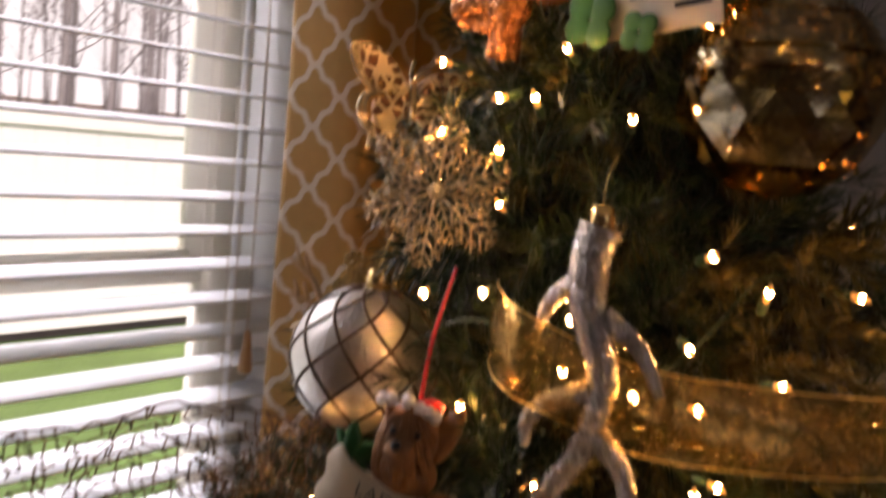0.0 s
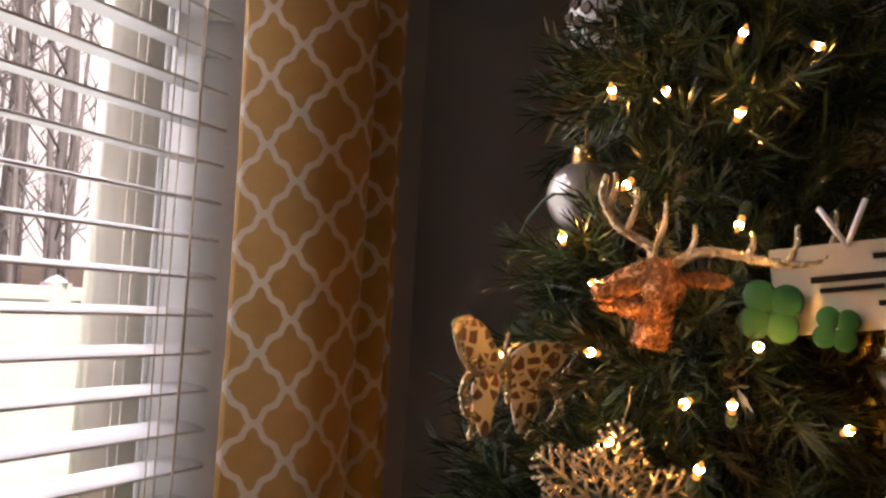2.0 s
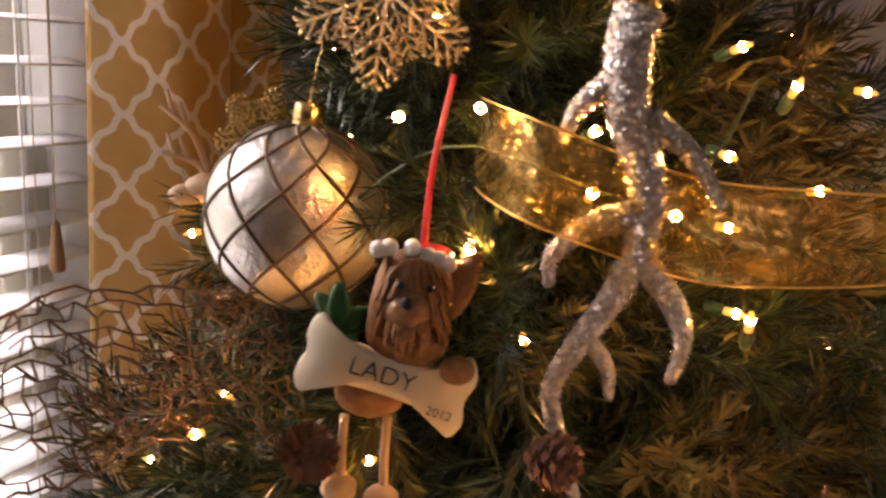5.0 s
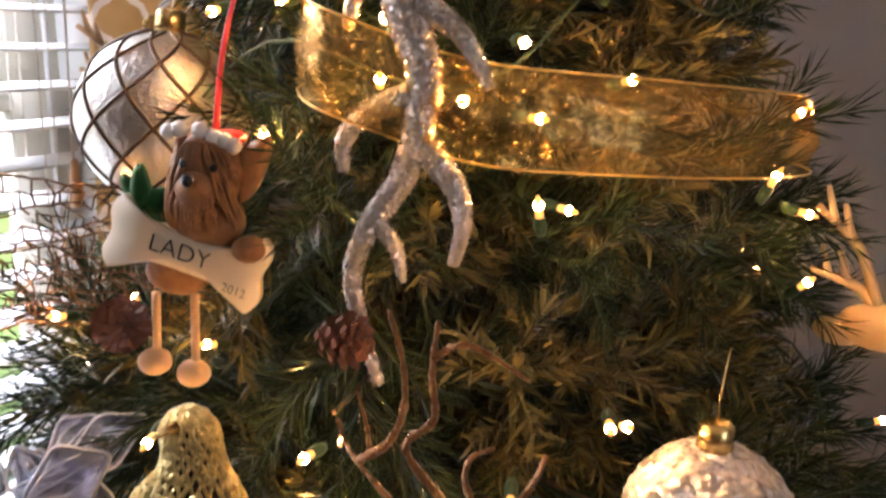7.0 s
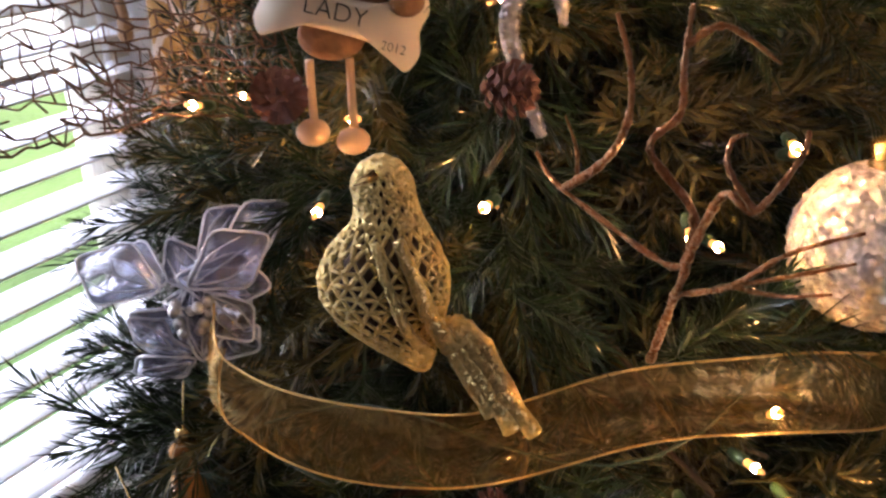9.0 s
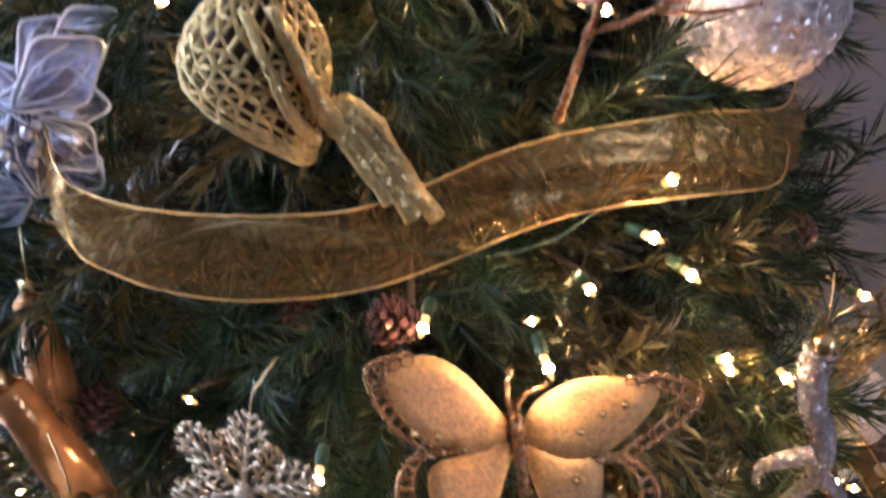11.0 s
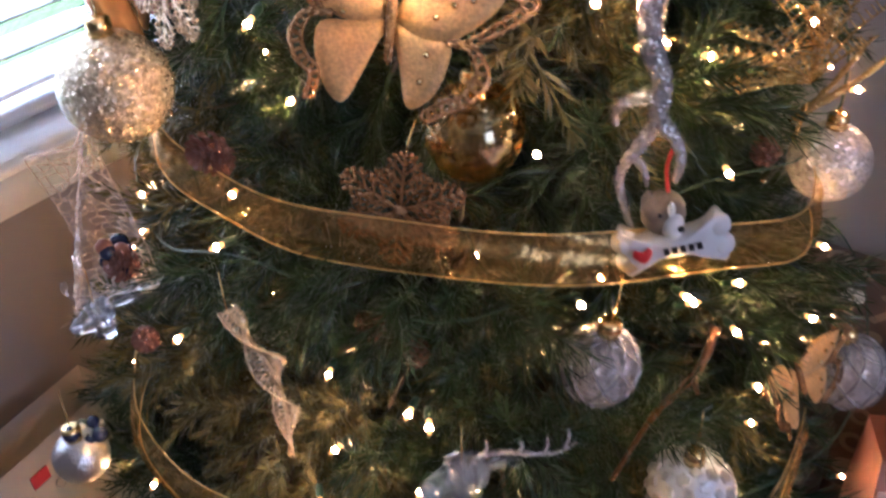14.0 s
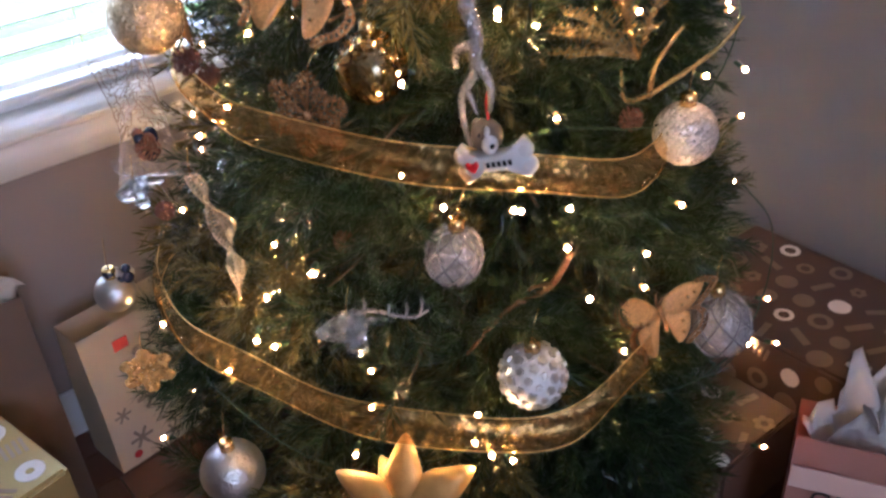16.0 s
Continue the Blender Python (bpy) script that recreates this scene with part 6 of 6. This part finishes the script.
def tissue(t, w, d, h, up, seed):
    """Sheets of tissue standing in the bag, each pinched below and crumpled above."""
    rng = random.Random(seed)
    for k in range(5):
        b = bmesh.new()
        x0, y0, turn = rng.uniform(-0.28, 0.28) * w, rng.uniform(-0.2, 0.2) * d, rng.uniform(-0.9, 0.9)
        grid = []
        for j in range(9):
            v = j / 8
            row = []
            for i in range(13):
                u = i / 6 - 1
                n1 = noise.noise(Vector((u * 1.7 + 7 * k, v * 2.1, seed)))
                n2 = noise.noise(Vector((u * 5 + 3 * k, v * 5, seed + 9)))
                x = u * w * (0.14 + 0.22 * v)
                y = 0.035 * v * n1 * 2 + 0.012 * n2 + 0.02 * v * math.cos(u * 2.4)
                z = h - 0.05 + v * (up + 0.05) * (0.80 + 0.6 * noise.noise(Vector((u * 2.3, k * 4.1, seed)))) - 0.035 * v * u * u
                row.append(b.verts.new((x0 + x * math.cos(turn) - y * math.sin(turn), y0 + x * math.sin(turn) * 0.5 + y * math.cos(turn), z)))
            grid.append(row)
        for p, q in zip(grid, grid[1:]):
            for i in range(12):
                b.faces.new((p[i], p[i + 1], q[i + 1], q[i]))
        bmesh.ops.solidify(b, geom=b.faces[:], thickness=0.0004)
        part("tissue_sheet", b, TISSUE, t, "crumpled white tissue paper")


def prints(t, mat, spots, y, r, kind):
    """Printed motifs: flat raised shapes on the front face."""
    for x, z, s in spots:
        b = bmesh.new()
        if kind == "flake":
            for k in range(3):
                box(b, (-r * s, -0.0004, -r * s * 0.13), (r * s, 0.0004, r * s * 0.13))
                bmesh.ops.rotate(b, verts=b.verts, cent=(0, 0, 0), matrix=Matrix.Rotation(math.pi / 3, 3, "Y"))
        elif kind == "ring":
            lathe(b, [(r * s * 0.55, -0.0004), (r * s, -0.0004), (r * s, 0.0004), (r * s * 0.55, 0.0004), (r * s * 0.55, -0.0004)], 14)
            bmesh.ops.rotate(b, verts=b.verts, cent=(0, 0, 0), matrix=Matrix.Rotation(math.pi / 2, 3, "X"))
        elif kind == "stripes":
            for k in range(4):
                box(b, (-r * s + k * r * s * 0.55, -0.0004, -r * s), (-r * s + k * r * s * 0.55 + r * s * 0.28, 0.0004, r * s))
        else:
            lathe(b, [(0, -0.0004), (r * s, -0.0004), (r * s, 0.0004), (0, 0.0004)], 14)
            bmesh.ops.rotate(b, verts=b.verts, cent=(0, 0, 0), matrix=Matrix.Rotation(math.pi / 2, 3, "X"))
        part("print_motif", b, mat, t, smooth=False, m=pose(x, y, z))


bag = gift_bag("gift_bag", "ivory gift bag with grey snowflakes and a red tag", pose(0.335, 0.80, 0, 0, 0, 8), 0.22, 0.10, 0.29, IVORY)
prints(bag, GREYPRINT, [(-0.02, 0.13, 1.3), (0.055, 0.075, 1.2), (-0.06, 0.055, 1.0), (0.075, 0.135, 0.8), (-0.08, 0.12, 0.7), (0.0, 0.03, 0.8)], -0.053, 0.022, "flake")
prints(bag, REDPRINT, [(-0.075, 0.025, 0.5), (0.03, 0.115, 0.4), (0.085, 0.03, 0.5)], -0.053, 0.016, "dot")
prints(bag, GREYPRINT, [(-0.02, 0.225, 0.5), (0.04, 0.19, 0.4), (0.06, 0.25, 0.4)], -0.049, 0.022, "dot")
part("tag", boxed((-0.055, -0.0415, 0.238), (-0.028, -0.040, 0.260)), REDPRINT, bag, "red gift tag", smooth=False)

box_a = thing("gift_box", pose(-0.05, 0.55, 0, 0, 0, 12), "gold wrapped gift box printed with pale ornaments", "gift box")
part("box", boxed((-0.15, -0.12, 0.001), (0.15, 0.12, 0.31), 0.006), OLIVEGOLD, box_a, smooth=False)
prints(box_a, TISSUE, [(0.08, 0.24, 1.0), (-0.02, 0.10, 1.1), (0.10, 0.10, 0.9)], -0.1215, 0.026, "dot")
prints(box_a, TISSUE, [(0.02, 0.2, 0.9), (-0.09, 0.22, 0.9), (-0.1, 0.08, 0.9)], -0.1215, 0.026, "stripes")
rng = random.Random(17)
for k in range(20):
    x, y, s = -0.115 + 0.058 * (k % 5) + rng.uniform(-0.01, 0.01), -0.09 + 0.058 * (k // 5) + rng.uniform(-0.008, 0.008), rng.uniform(0.75, 1.0)
    if k % 3 == 0:
        b = bmesh.new()
        for i in range(4):
            box(b, (-0.022 * s + 0.012 * s * i, -0.022 * s, 0), (-0.015 * s + 0.012 * s * i, 0.022 * s, 0.0006))
    else:
        r0 = 0.008 * s if k % 3 == 1 else 0.0
        b = lathe(bmesh.new(), [(r0, 0), (0.026 * s, 0), (0.026 * s, 0.0006), (r0, 0.0006)] + ([(r0, 0)] if r0 else []), 16)
    part("print_motif", b, (TISSUE, GREYPRINT, TISSUE, COOKIE)[k % 4], box_a, smooth=False, m=pose(x, y, 0.3102, 0, 0, rng.uniform(-40, 40)))
bag2 = gift_bag("gift_bag", "dark brown paper gift bag against the wall", pose(0.06, 0.77, 0, 0, 0, -5), 0.24, 0.12, 0.43, DARKBAG)
tissue(bag2, 0.24, 0.12, 0.43, 0.05, 3)

box_b = thing("gift_box", pose(1.22, 0.10, 0, 0, 0, 0), "brown wrapped gift box printed with cookies, beside the wall", "gift box")
part("box", boxed((-0.14, -0.46, 0.001), (0.14, 0.16, 0.24), 0.006), KRAFT, box_b, smooth=False)
box_c = thing("gift_box", pose(0.98, 0.12, 0, 0, 0, 0), "low brown wrapped gift box printed with cookies", "gift box")
part("box", boxed((-0.10, -0.16, 0.001), (0.09, 0.22, 0.15), 0.006), KRAFT, box_c, smooth=False)
rng = random.Random(31)
for bx, x, y0, y1, z0, z1 in ((box_b, -0.1415, -0.44, 0.14, 0.03, 0.225), (box_c, -0.1015, -0.14, 0.20, 0.03, 0.13)):
    y = y0
    side = Matrix.Rotation(-math.pi / 2, 4, "Z")
    k = 0
    while y < y1:
        z = z0 + 0.02 * (k % 2)
        while z < z1:
            b = bmesh.new()
            kind = rng.choice(("ring", "dot", "stripes"))
            s = rng.uniform(0.8, 1.15)
            if kind == "stripes":
                for i in range(3):
                    box(b, (-0.016 * s + i * 0.012 * s, -0.0004, -0.014 * s), (-0.010 * s + i * 0.012 * s, 0.0004, 0.014 * s))
            else:
                pr = [(0.010 * s if kind == "ring" else 0, -0.0004), (0.018 * s, -0.0004), (0.018 * s, 0.0004), (0.010 * s if kind == "ring" else 0, 0.0004)]
                lathe(b, pr + (pr[:1] if kind == "ring" else []), 12)
                bmesh.ops.rotate(b, verts=b.verts, cent=(0, 0, 0), matrix=Matrix.Rotation(math.pi / 2, 3, "X"))
            part("print_motif", b, TISSUE if rng.random() < 0.35 else COOKIE, bx, smooth=False, m=Matrix.Translation((x, y, z)) @ side @ Matrix.Rotation(rng.uniform(-0.6, 0.6), 4, "Y"))
            z += 0.055
        y += 0.055
        k += 1

for bx, x0, x1, y0, y1, z in ((box_b, -0.12, 0.13, -0.44, 0.15, 0.2402), (box_c, -0.085, 0.08, -0.14, 0.20, 0.1502)):
    y, k = y0, 0
    while y < y1:
        x = x0 + 0.026 * (k % 2)
        while x < x1:
            s, kind = rng.uniform(0.8, 1.2), rng.choice(("ring", "dot", "flower", "bar"))
            b = bmesh.new()
            if kind == "bar":
                box(b, (-0.020 * s, -0.006 * s, 0), (0.020 * s, 0.006 * s, 0.0005))
            elif kind == "flower":
                for i in range(6):
                    lathe(b, [(0, 0), (0.006 * s, 0), (0.006 * s, 0.0005), (0, 0.0005)], 8, (0.011 * s * math.cos(i * 1.047), 0.011 * s * math.sin(i * 1.047), 0))
            else:
                r0 = 0.010 * s if kind == "ring" else 0
                lathe(b, [(r0, 0), (0.018 * s, 0), (0.018 * s, 0.0005), (r0, 0.0005)] + ([(r0, 0)] if r0 else []), 12)
            part("print_motif", b, TISSUE if rng.random() < 0.18 else COOKIE, bx, smooth=False, m=pose(x, y, z, 0, 0, rng.uniform(0, 180)))
            x += 0.056
        y += 0.050
        k += 1

pink = gift_bag("gift_bag", "peach striped gift bag with white tissue paper", pose(1.0, -0.22, 0, 0, 0, -62), 0.26, 0.11, 0.27, PINK)
for k in range(3):
    part("stripe", boxed((-0.129, -0.0555 + 0.0003 * k, 0.03 + 0.085 * k), (0.129, -0.0545 + 0.0003 * k, 0.07 + 0.085 * k)) if k < 2 else boxed((-0.128, -0.0500, 0.185), (0.128, -0.0485, 0.225)), PALE, pink, "pale peach stripe", smooth=False)
writing("SW", 0.075, BLACK, pink, pose(-0.045, -0.0575, 0.165))
tissue(pink, 0.26, 0.11, 0.27, 0.11, 5)

# floor boards
pm = [finish(boxed((-0.45, -0.0395, -0.012), (0.45, 0.0395, 0.0), 0.0015), "plank", WOODFLOOR, False)]
for i in range(12):
    for j in range(4):
        o = new("plank", pm[0])
        o.parent = floor
        o.location = (-1.95 + 0.905 * j + (0.3 if i % 2 else 0) - 0.09, 0.86 - 0.081 * i, 0)
